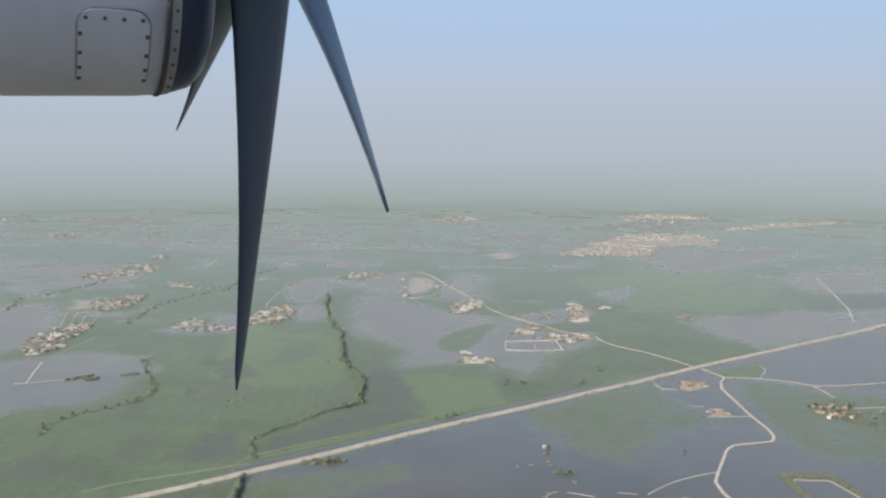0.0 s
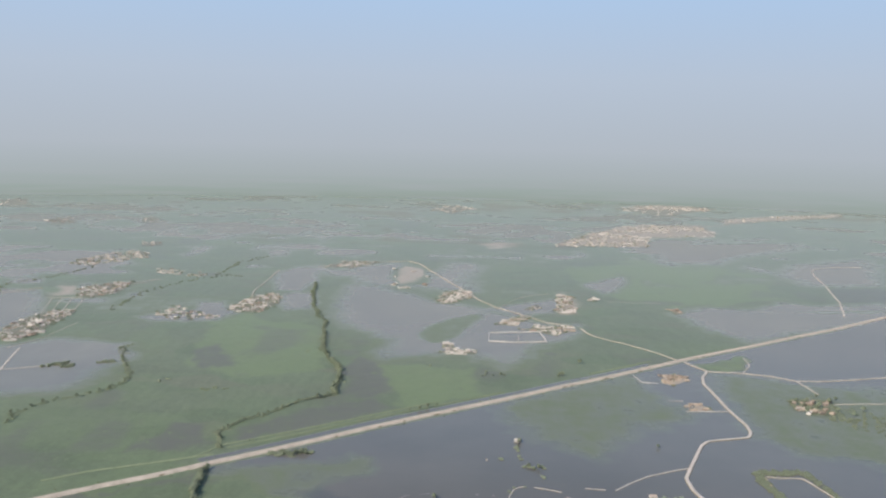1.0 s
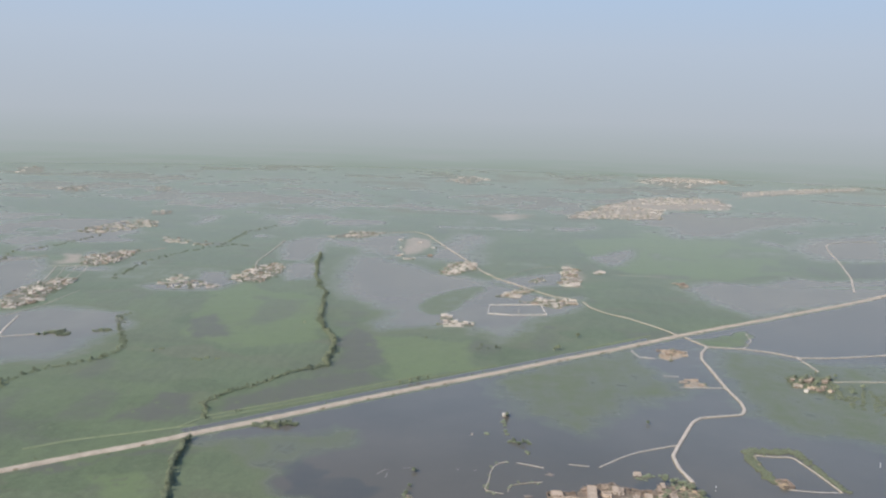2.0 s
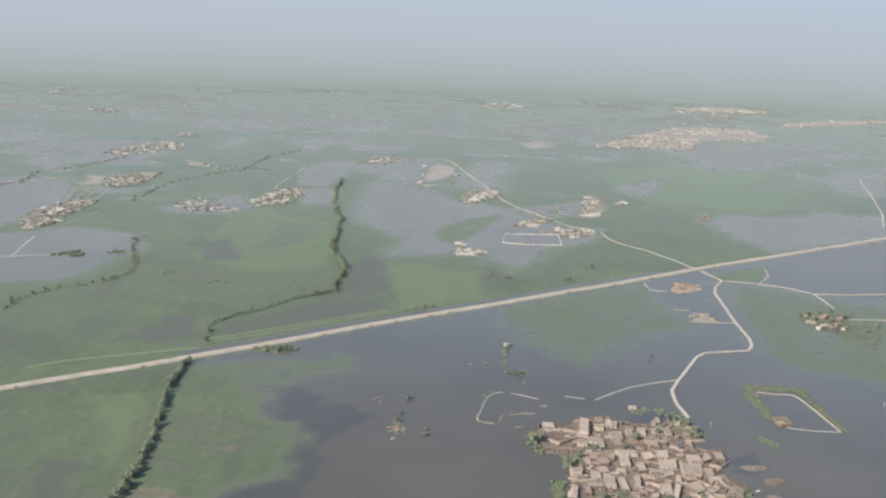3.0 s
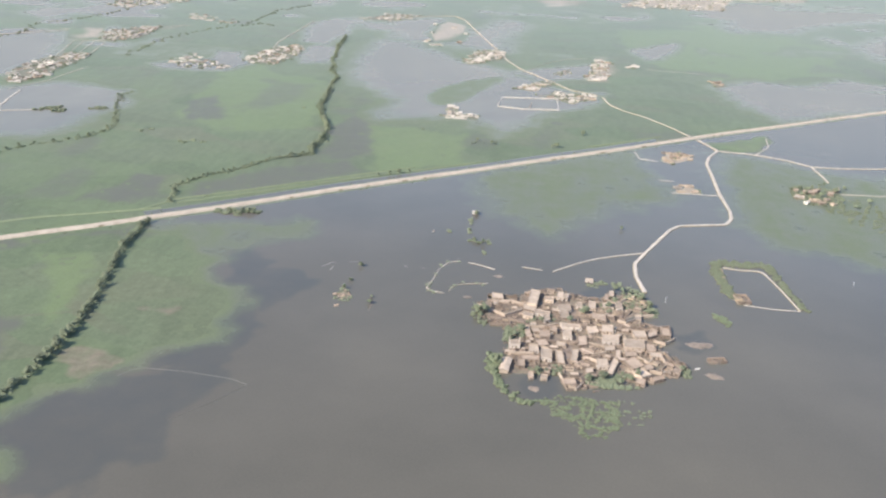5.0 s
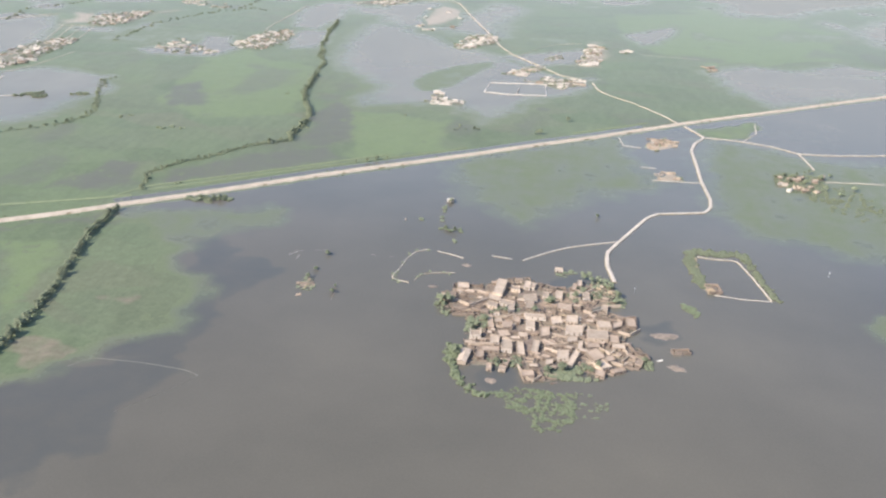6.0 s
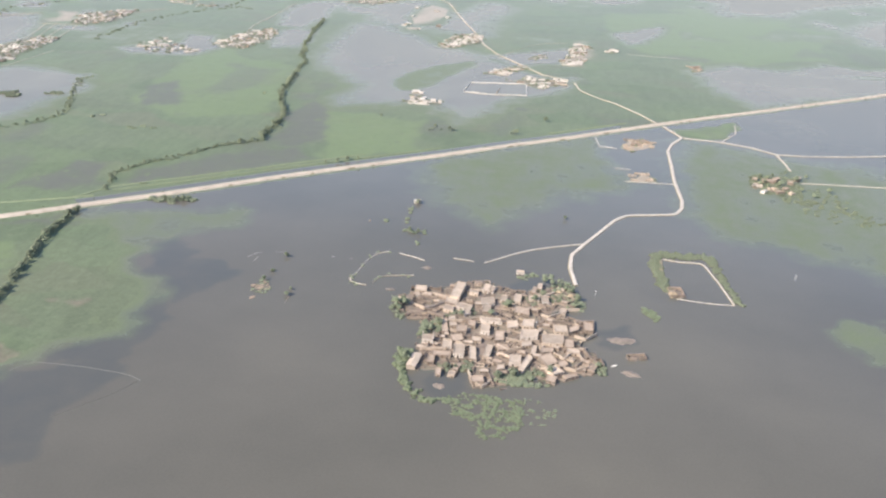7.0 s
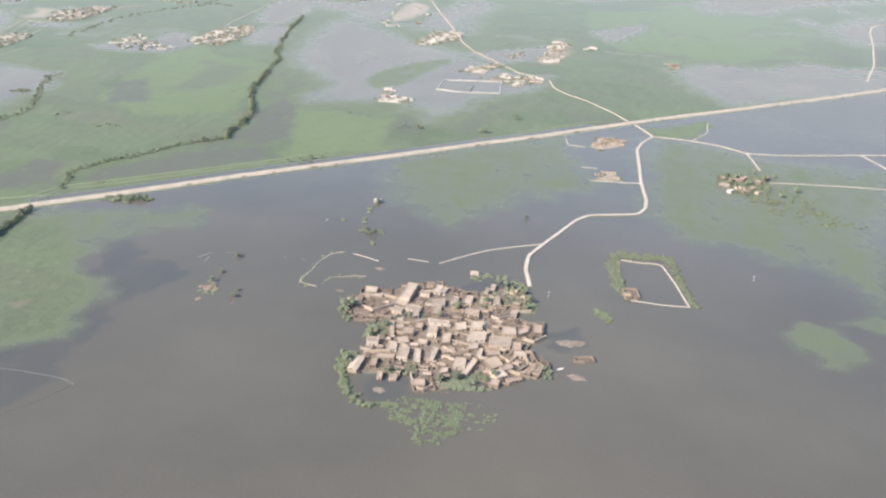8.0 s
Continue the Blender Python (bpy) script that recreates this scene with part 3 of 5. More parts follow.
def centre_fan(z):
    bm = bmesh.new()
    mid = bm.verts.new((137, 61, z))
    ring = [bm.verts.new((gx[a * nr], gy[a * nr], z)) for a in range(nb)]
    for p, q in zip(ring, ring[1:] + ring[:1]):
        bm.faces.new((mid, q, p))
    return bm


low = (wet[quads].max(1) > -0.97) & (rise[quads].min(1) < 0.6)
water = tagged(sheet("water", gx, gy, np.full(gx.shape, 0.16), quads[low], WATER, {"flood": np.clip(wet, -1, 1) - 1.2 * np.clip(rise, 0, 1), "clear": clear, "north_pale": north_pale}),
               "still grey-brown flood water standing over the fields", "water", kind="structure")
under = part("water", centre_fan(0.16), WATER)
under.data.attributes.new("flood", "FLOAT", "POINT").data.foreach_set("value", np.ones(nb + 1, np.float32))
tagged(under, "still grey-brown flood water under the flight line", "water", kind="structure")


# ---- glowing backdrop: far plain, haze and low sky ----
def backdrop():
    m, nt, b = shader("distance")
    nt.nodes.remove(b)
    geo = nt.nodes.new("ShaderNodeNewGeometry")
    sep = nt.nodes.new("ShaderNodeSeparateXYZ")
    nt.links.new(geo.outputs["Position"], sep.inputs["Vector"])
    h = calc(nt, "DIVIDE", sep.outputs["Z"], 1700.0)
    # haze and low sky painted as glowing colour by height, with far-field streaks
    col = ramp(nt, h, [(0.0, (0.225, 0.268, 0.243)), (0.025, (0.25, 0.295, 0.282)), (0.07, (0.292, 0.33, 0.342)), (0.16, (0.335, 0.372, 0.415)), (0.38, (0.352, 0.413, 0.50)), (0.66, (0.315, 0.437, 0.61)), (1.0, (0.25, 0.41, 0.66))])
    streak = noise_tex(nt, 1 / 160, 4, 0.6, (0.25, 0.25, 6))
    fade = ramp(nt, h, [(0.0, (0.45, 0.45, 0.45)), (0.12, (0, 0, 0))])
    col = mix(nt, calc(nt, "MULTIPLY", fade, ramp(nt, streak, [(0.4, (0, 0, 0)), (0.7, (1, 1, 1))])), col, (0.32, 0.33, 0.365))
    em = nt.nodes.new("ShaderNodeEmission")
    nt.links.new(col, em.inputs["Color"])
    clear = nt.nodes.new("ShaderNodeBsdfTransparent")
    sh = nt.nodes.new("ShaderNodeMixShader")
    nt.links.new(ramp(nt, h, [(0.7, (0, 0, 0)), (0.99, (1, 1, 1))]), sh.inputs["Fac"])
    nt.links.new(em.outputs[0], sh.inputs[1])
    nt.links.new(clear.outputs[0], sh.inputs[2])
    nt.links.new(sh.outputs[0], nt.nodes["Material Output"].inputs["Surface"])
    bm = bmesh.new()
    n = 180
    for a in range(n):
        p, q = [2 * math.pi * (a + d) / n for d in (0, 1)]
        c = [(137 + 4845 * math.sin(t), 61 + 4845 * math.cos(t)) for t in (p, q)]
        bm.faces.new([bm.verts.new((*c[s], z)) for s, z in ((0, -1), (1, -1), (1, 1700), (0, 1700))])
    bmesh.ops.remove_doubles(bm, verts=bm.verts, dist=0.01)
    return tagged(part("backdrop", bm, m), "glowing backdrop ring painted as haze, far plain and low sky", "backdrop", kind="structure")


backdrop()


# ---- roads, lanes and banks ----
def ribbon(name, line, width, height, top, label, category="road", kind="structure", seed=0, flare=1.0, slope=None):
    """A raised way: flat worn top, sloping shoulders."""
    rnd = random.Random(seed)
    bm = bmesh.new()
    steps = along(line, 6 if width > 8 else 4)
    pts = [p for p, d in steps] + [Vector((*line[-1], 0))]
    dirs = [d for p, d in steps] + [steps[-1][1]]
    for it in range(2):
        pts = [pts[0]] + [(a + b * 2 + c) / 4 for a, b, c in zip(pts, pts[1:], pts[2:])] + [pts[-1]]
    rows = []
    for p, q, d in zip(pts, pts[1:] + [pts[-1]], dirs):
        d = (q - p).normalized() if (q - p).length > 0.01 else d
        s = Vector((d.y, -d.x, 0))
        w = width / 2
        jit = [rnd.uniform(-0.07, 0.07) * width for _ in range(4)]
        offs = ((-w - flare * height + jit[0], -0.45), (-w + jit[1], height - 0.15), (-w * 0.5, height), (w * 0.5, height), (w + jit[2], height - 0.15), (w + flare * height + jit[3], -0.45))
        rows.append([bm.verts.new(p + s * o + Vector((0, 0, z))) for o, z in offs])
    for a, b in zip(rows, rows[1:]):
        for k in range(5):
            bm.faces.new((a[k], a[k + 1], b[k + 1], b[k]))
    for r in (list(reversed(rows[0])), rows[-1]):
        bm.faces.new(r)
    ob = part(name, bm, top)
    ob.data.materials.append(slope or BANK)
    for f in ob.data.polygons:
        if abs(f.normal.z) < 0.75:
            f.material_index = 1
    return tagged(ob, label, category, kind=kind)


for s, (key, (w, h, line)) in enumerate(ROADS.items()):
    if key == "highway":
        line = [(-720, 420), (-480, 615)] + line + [(1150, 1950), (2300, 2900)]
        ribbon("road", line, w, h, ROAD_EARTH, "straight pale dusty main road raised over the flooded fields", seed=s, flare=1.6)
    elif key.startswith("causeway"):
        ribbon("embankment", line, w, h, DUST, "narrow pale earth bank breaking the flood water", "embankment", seed=s)
    else:
        ribbon("lane", line, w, h, DUST, "winding pale dirt lane on a low bank", seed=s)
for s, line in enumerate(DYKES):
    ribbon("dyke", line, 3.2, 0.8, GRASS_BANK, "low grassy dyke beside the main road", "dyke", seed=90 + s, slope=GRASS_BANK)


# ---- trees ----
def blob(bm, c, r, rnd, flat=0.75, rounds=1):
    g = bmesh.ops.create_icosphere(bm, subdivisions=rounds, radius=1)
    for v in g["verts"]:
        k = r * rnd.uniform(0.7, 1.3)
        v.co = c + Vector((v.co.x * k, v.co.y * k, v.co.z * k * flat))


def limb(bm, p, q, r0, r1, n=6):
    d = (q - p).normalized()
    s = d.cross(Vector((0.3, 1, 0.1))).normalized()
    t = d.cross(s)
    ra = [bm.verts.new(p + (s * math.cos(a) + t * math.sin(a)) * r0) for a in [2 * math.pi * k / n for k in range(n)]]
    rb = [bm.verts.new(q + (s * math.cos(a) + t * math.sin(a)) * r1) for a in [2 * math.pi * k / n for k in range(n)]]
    for k in range(n):
        bm.faces.new((ra[k], ra[(k + 1) % n], rb[(k + 1) % n], rb[k]))
    bm.faces.new(list(reversed(ra)))
    bm.faces.new(rb)


def tree(seed, height, spread, label="broad-leaved green tree with a dense uneven crown"):
    rnd = random.Random(seed)
    root = new("tree")
    tagged(root, label, "tree")
    bm = bmesh.new()
    fork = Vector((rnd.uniform(-0.2, 0.2), rnd.uniform(-0.2, 0.2), height * 0.35))
    limb(bm, Vector((0, 0, -0.6)), fork, 0.035 * height, 0.022 * height)
    ends = []
    for k in range(6):
        a = k * 1.05 + rnd.uniform(-0.3, 0.3)
        e = fork + Vector((math.cos(a) * spread * 0.55, math.sin(a) * spread * 0.55, height * rnd.uniform(0.15, 0.45)))
        limb(bm, fork, e, 0.018 * height, 0.006 * height, 5)
        ends.append(e)
    part("trunk", bm, BARK, root)
    bm = bmesh.new()
    for e in ends + [fork + Vector((0, 0, height * 0.45))]:
        for k in range(4):
            blob(bm, e + Vector((rnd.gauss(0, spread * 0.16), rnd.gauss(0, spread * 0.16), rnd.gauss(0, height * 0.06))), spread * rnd.uniform(0.26, 0.38), rnd, rounds=2)
        for k in range(9):
            blob(bm, e + Vector((rnd.gauss(0, spread * 0.27), rnd.gauss(0, spread * 0.27), rnd.gauss(0, height * 0.1))), spread * rnd.uniform(0.08, 0.17), rnd)
    part("crown", bm, LEAF, root)
    return root


def place(x, y, turn=0.0, dz=0.0):
    z = float(ground_z(np.array([float(x)]), np.array([float(y)]))[0])
    return pose(x, y, z + dz, 0, 0, turn)


TREES = [tree(s, h, r) for s, (h, r) in enumerate(((7.5, 3.2), (9.0, 3.6), (6.0, 3.0), (8.2, 2.6), (5.0, 2.6)))]
tree_used = [False] * len(TREES)


def plant(x, y, size, rnd, group=""):
    k = rnd.randrange(len(TREES))
    m = place(x, y, rnd.uniform(0, 360))
    if tree_used[k]:
        ob = copy_thing(TREES[k], m)
    else:
        ob, tree_used[k] = TREES[k], True
        ob.matrix_basis = m
    f = size * rnd.uniform(0.8, 1.25)
    ob.scale = (f, f, f * rnd.uniform(0.85, 1.15))
    if group:
        tagged(ob, group=group)
    return ob


def wander(line, reach, size):
    """The same line with uneven bends."""
    out = []
    for p, d in along(line, size):
        k = reach * (noise.noise(Vector((p.x / size / 1.7, p.y / size / 1.7, 3))))
        out.append((p.x + d.y * k, p.y - d.x * k))
    return out + [line[-1]]


for key in ("tl2", "tl3", "tl4", "tl5", "tl8"):
    TREE_LINES[key] = wander(TREE_LINES[key], 9, 22)
TREE_LINES["tl2_low"] = [p for p in TREE_LINES["tl2"] if p[1] < 1085]
TREE_LINES["tl2_mid"] = [p for p in TREE_LINES["tl2"] if 1070 < p[1] < 1480]
TREE_LINES["tl2_top"] = [p for p in TREE_LINES["tl2"] if p[1] > 1460]
rnd = random.Random(11)
for key, step, wide, size in (("tl1", 4.6, 2.0, 0.74), ("tl2_low", 7.5, 2.0, 0.5), ("tl2_mid", 5.5, 2.5, 0.85), ("tl2_top", 9, 2.5, 0.7), ("tl3", 15, 4, 0.65), ("tl6", 3, 4, 0.6), ("tl7", 14, 3, 0.5)):
    for p, d in along(TREE_LINES[key], step):
        if rnd.random() < 0.1:
            continue
        s = Vector((d.y, -d.x, 0)) * rnd.gauss(0, wide * 0.5)
        plant(p.x + s.x, p.y + s.y, size, rnd, "trees along the canal")

VILLAGE_TREES = [(135, 711), (138, 709), (141, 714), (166, 681), (171, 689), (163, 675), (221, 736), (218, 727), (245, 780), (251, 778), (257, 775), (262, 771), (266, 766),
                 (271, 752), (269, 739), (156, 634), (154, 626), (157, 640), (184, 629), (190, 631), (219, 624), (229, 628), (241, 627), (248, 630), (253, 637), (285, 653), (238, 744), (185, 708), (207, 712)]
for x, y in VILLAGE_TREES:
    plant(x, y, rnd.uniform(0.65, 0.95), rnd, "trees in the flooded village")
for x, y in ((29, 781), (27, 750), (25, 733), (50, 722), (50, 711), (115, 935), (119, 864), (128, 859), (259, 929), (188, 1207), (191, 1213), (194, 1211), (228, 1285), (111, 1204), (116, 1203), (16, 1244), (86, 1199), (90, 1200), (101, 1203), (92, 1214), (123, 858)):
    plant(x, y, rnd.uniform(0.5, 0.75), rnd, "lone trees standing in the flood")
for x, y in ((462, 1110), (474, 1118), (488, 1120), (459, 1085), (492, 1094), (486, 1058), (512, 1112), (526, 1126), (510, 1078), (476, 1098), (470, 1092), (476, 1080), (468, 1068), (482, 1112), (505, 1135), (520, 1060), (545, 1030), (540, 1080)):
    plant(x, y, rnd.uniform(0.55, 0.9), rnd, "trees round the hamlet")


ball = bmesh.new()
bmesh.ops.create_icosphere(ball, subdivisions=2, radius=1)
BALL = np.array([v.co[:] for v in ball.verts])
BALL_FACES = np.array([[v.index for v in f.verts] for f in ball.faces])
ball.free()
BLOCK = np.array([(x, y, z) for x in (-0.5, 0.5) for y in (-0.5, 0.5) for z in (0, 1)], float)
BLOCK_FACES = np.array([(0, 1, 3, 2), (4, 6, 7, 5), (0, 4, 5, 1), (2, 3, 7, 6), (0, 2, 6, 4), (1, 5, 7, 3)])


def mass(name, co, faces, per, material, label, category):
    """Many alike pieces as one mesh: co holds all corners, piece after piece."""
    count = len(co) // per
    me = bpy.data.meshes.new(name)
    all_faces = (faces[None] + per * np.arange(count)[:, None, None]).reshape(-1, faces.shape[1])
    me.from_pydata(co.tolist(), [], all_faces.tolist())
    me.materials.append(material)
    me.update()
    return tagged(new(name, me), label, category, kind="stuff")


def scrub(name, pts, size, material, label, category, seed, height=0.5):
    """Many small leaf clumps as one mass."""
    r = np.random.default_rng(seed)
    p = np.repeat(np.array(pts, float), 5, 0)
    n = len(p)
    s = size * r.uniform(0.35, 1.0, n)
    p = p + r.normal(0, size * 0.8, (n, 2))
    z = np.maximum(ground_z(p[:, 0], p[:, 1]), 0.1) + s * 0.35
    k = s[:, None] * r.uniform(0.65, 1.35, (n, len(BALL)))
    co = BALL[None] * k[:, :, None] * np.array([1, 1, height]) + np.stack([p[:, 0], p[:, 1], z], 1)[:, None]
    return mass(name, co.reshape(-1, 3), BALL_FACES, len(BALL), material, label, category)


def scatter(outline, n, seed, thin=0.0):
    r = np.random.default_rng(seed)
    pts = np.array(outline, float)
    lo, hi = pts.min(0), pts.max(0)
    p = lo + r.random((n * 4, 2)) * (hi - lo)
    keep = inside_by(p[:, 0].copy(), p[:, 1].copy(), outline) > 0
    if thin:
        keep &= field_noise(p[:, 0], p[:, 1], 11, seed) > thin
    return [tuple(v) for v in p[keep][:n]]


scrub("thicket", scatter(BUSH, 250, 5, 0.45), 0.95, LEAF_LIGHT, "bright green bushes standing in the flood water", "bushes", 5)
scrub("thicket", scatter([(228, 575), (240, 606), (262, 592), (252, 572)], 34, 6), 0.8, LEAF, "sparse bushes rising from the flood", "bushes", 6)
arc = [(p.x + rnd.gauss(0, 1.2), p.y + rnd.gauss(0, 1.2)) for p, d in along(SHRUB_ARC, 1.6)]
scrub("hedge", arc, 1.5, LEAF_LIGHT, "curved green hedge round the drowned yard", "hedge", 7, 0.8)
arc = [(p.x + rnd.gauss(-1, 2.2), p.y + rnd.gauss(1, 3.4)) for p, d in along([(390, 846), (386, 866), (362, 861), (341, 864), (338, 840), (340, 815), (344, 790)], 0.45)]
arc += [(p.x + rnd.gauss(2, 1.5), p.y + rnd.gauss(0, 2)) for p, d in along([(396, 773), (394, 790), (390, 815), (387, 845)], 1.6)]
scrub("hedge", arc, 1.3, LEAF, "green hedge on the bank of the pond", "hedge", 8, 0.8)
scrub("thicket", scatter([(244, 784), (262, 777), (276, 760), (276, 736), (264, 735), (262, 756), (250, 770)], 60, 15, 0.35), 1.1, LEAF, "drowned orchard of dark green bushes", "bushes", 15, 0.7)
scrub("thicket", scatter([(214, 622), (236, 633), (256, 636), (252, 622), (232, 617)], 70, 16, 0.3), 1.3, LEAF, "green bushes along the water's edge", "bushes", 16, 0.7)
scrub("thicket", scatter([(150, 622), (152, 648), (160, 650), (157, 620)], 40, 17), 1.5, LEAF_LIGHT, "green bushes beside the store shed", "bushes", 17, 0.9)
scrub("thicket", scatter([(160, 690), (176, 694), (174, 680), (158, 672)], 40, 18, 0.3), 1.3, LEAF, "dark green bushes between the yards", "bushes", 18, 0.9)
scrub("thicket", scatter([(455, 1120), (500, 1145), (570, 1030), (560, 985), (520, 1020), (470, 1055)], 110, 19, 0.45) + scatter([(464, 1121), (502, 1132), (531, 1064), (574, 1009), (600, 985), (536, 983), (505, 991), (474, 1066)], 120, 39, 0.4) + scatter([(460, 1110), (495, 1118), (510, 1070), (470, 1060)], 45, 29), 1.2, LEAF, "scattered dark bushes round the hamlet", "bushes", 19, 0.8)
arc = [(p.x + rnd.gauss(0, 1.5), p.y + rnd.gauss(0, 1.5)) for k in ("causeway_4", "causeway_5") for p, d in along(ROADS[k][2], 5) if rnd.random() < 0.6]
scrub("hedge", arc, 0.9, LEAF, "sparse shrubs along the broken earth bank", "hedge", 28, 0.8)
arc = [(p.x + rnd.gauss(0, 1.6), p.y + rnd.gauss(0, 2.0)) for p, d in along([(224, 783), (235, 794), (247, 792), (259, 786), (267, 772), (272, 752), (274, 733)], 2.6)]
scrub("hedge", arc, 1.15, LEAF, "curved belt of drowned trees behind the houses", "hedge", 33, 0.9)
scrub("thicket", scatter([(-503, 1196), (-480, 1222), (-455, 1204), (-470, 1181)], 34, 37, 0.45) + scatter([(-440, 1222), (-425, 1240), (-415, 1225)], 14, 38), 1.9, LEAF, "dark trees on a flooded bank", "trees", 37, 1.0)
CLUMPS = [(162, 692), (170, 685), (171, 696), (135, 723), (135, 711), (140, 698), (234, 747), (240, 740), (196, 632), (198, 637), (227, 629), (233, 627), (239, 631), (246, 636), (244, 761), (253, 753), (179, 711), (190, 719), (285, 649), (289, 652), (184, 633), (156, 634)]
scrub("thicket", [(x + rnd.gauss(0, 2.2), y + rnd.gauss(0, 2.8)) for x, y in CLUMPS for k in range(7)], 1.3, LEAF, "grey-green bushes between the village houses", "bushes", 34, 0.9)
DROWNED = [(112, 920), (112, 908), (112, 893), (114, 883), (115, 864), (120, 863), (124, 861), (132, 865), (134, 861), (93, 882), (130, 836)]
scrub("thicket", [(x + rnd.gauss(0, 0.8), y + rnd.gauss(0, 1.5)) for x, y in DROWNED for k in range(4)], 1.0, LEAF, "broken row of bushes standing in open water", "bushes", 35, 1.1)
ROADSIDE = [(-135, 883), (-126, 879), (-122, 887), (-112, 880), (-108, 887), (-103, 892), (-97, 889)]
scrub("thicket", [(x + rnd.gauss(0, 2.5), y + rnd.gauss(0, 2.5)) for x, y in ROADSIDE for k in range(6)], 1.5, LEAF, "clumps of grey-green bushes in the drowned field", "bushes", 36, 1.0)
scrub("thicket", scatter([(318, 745), (322, 758), (334, 738), (330, 730)], 26, 9), 1.3, LEAF_LIGHT, "low green bushes in the flood", "bushes", 9)
scrub("thicket", scatter([(20, 715), (24, 738), (36, 722), (33, 708)], 22, 10), 1.0, LEAF, "dark bushes on a drowned islet", "bushes", 10)
arc = [(p.x + rnd.gauss(0, 1.3), p.y + rnd.gauss(0, 1.8)) for p, d in along(TREE_LINES["tl1"], 1.7)]
scrub("undergrowth", arc, 1.25, LEAF, "dense dark undergrowth along the canal", "undergrowth", 12, 0.8)
arc = [(p.x + rnd.gauss(0, 2.4), p.y + rnd.gauss(0, 2.4)) for p, d in along(TREE_LINES["tl3"], 2.2) if rnd.random() < 0.8]
scrub("undergrowth", arc, 1.0, LEAF, "thin dark undergrowth along a field ditch", "undergrowth", 27, 0.8)
arc = [(p.x + rnd.gauss(0, 1.8), p.y + rnd.gauss(0, 1.8)) for k in ("tl2",) for p, d in along(TREE_LINES[k], 2.4)]
scrub("undergrowth", arc, 1.2, LEAF, "dark undergrowth along the field canals", "undergrowth", 13, 0.8)


# bushes added to stand for small shadow patches on the fields
scrub("thicket", [(-256, 1102), (-237, 1108), (-249, 1112), (-262, 1106), (-325, 1137), (-318, 1147), (-161, 922), (-100, 888), (-164, 1316)], 2.0, LEAF, "small bushes put in for dark shadow patches in the fields", "bushes", 26, 0.8)
far_line = [(p.x + rnd.gauss(0, 4), p.y + rnd.gauss(0, 4)) for k in ("tl4", "tl5", "tl8") for p, d in along(TREE_LINES[k], 11)]
scrub("tree_belt", far_line, 1.7, LEAF, "belts of low green trees between far fields", "trees", 14, 0.8)


verge = []
for p, d in along(HIGHWAY, 9):
    for side in (-1, 1):
        if rnd.random() < 0.3:
            o = Vector((d.y, -d.x, 0)) * side * rnd.uniform(9, 13)
            verge.append((p.x + o.x, p.y + o.y))
scrub("roadside_scrub", verge, 0.8, LEAF, "small dark bushes along the main road", "bushes", 20, 0.8)


# ---- houses ----
def shell(bm, w, d, h, t=0.35):
    """Four walls with thickness."""
    box(bm, -w / 2, w / 2, -d / 2, -d / 2 + t, -0.8, h)
    box(bm, -w / 2, w / 2, d / 2 - t, d / 2, -0.8, h)
    box(bm, -w / 2, -w / 2 + t, -d / 2 + t, d / 2 - t, -0.8, h)
    box(bm, w / 2 - t, w / 2, -d / 2 + t, d / 2 - t, -0.8, h)


def flat_house(seed, w, d, h, wall, roof, label, skew=0.0):
    """Block with a flat roof sunk behind a parapet, a door, windows and a roof edge."""
    r = random.Random(seed)
    root = tagged(new("house"), label, "house")
    def add(name, bm, material):
        for v in bm.verts:
            v.co.x += skew * v.co.y
        part(name, bm, material, root)
    bm = bmesh.new()
    shell(bm, w, d, h)
    add("wall", bm, wall)
    bm = bmesh.new()
    box(bm, -w / 2 + 0.3, w / 2 - 0.3, -d / 2 + 0.3, d / 2 - 0.3, h - 0.5, h - 0.2)
    add("roof", bm, roof)
    bm = bmesh.new()
    t = 0.4
    for b in ((-w / 2 - 0.06, w / 2 + 0.06, -d / 2 - 0.06, -d / 2 + t), (-w / 2 - 0.06, w / 2 + 0.06, d / 2 - t, d / 2 + 0.06), (-w / 2 - 0.06, -w / 2 + t, -d / 2 + t, d / 2 - t), (w / 2 - t, w / 2 + 0.06, -d / 2 + t, d / 2 - t)):
        box(bm, *b, h, h + 0.16)
    add("parapet", bm, roof)
    x = r.uniform(-w / 4, w / 4)
    bm = bmesh.new()
    box(bm, x - 0.5, x + 0.5, -d / 2 - 0.05, -d / 2 + 0.05, -0.1, 2.0)
    add("door", bm, DOOR)
    for s in (-1, 1):
        bm = bmesh.new()
        xx = x + s * w * 0.3
        if abs(xx) < w / 2 - 0.6:
            # a plate on the wall, dark in place of a shaded opening
            box(bm, xx - 0.4, xx + 0.4, -d / 2 - 0.04, -d / 2 + 0.04, 1.0, 1.9)
            add("window", bm, SHADE)
    return root


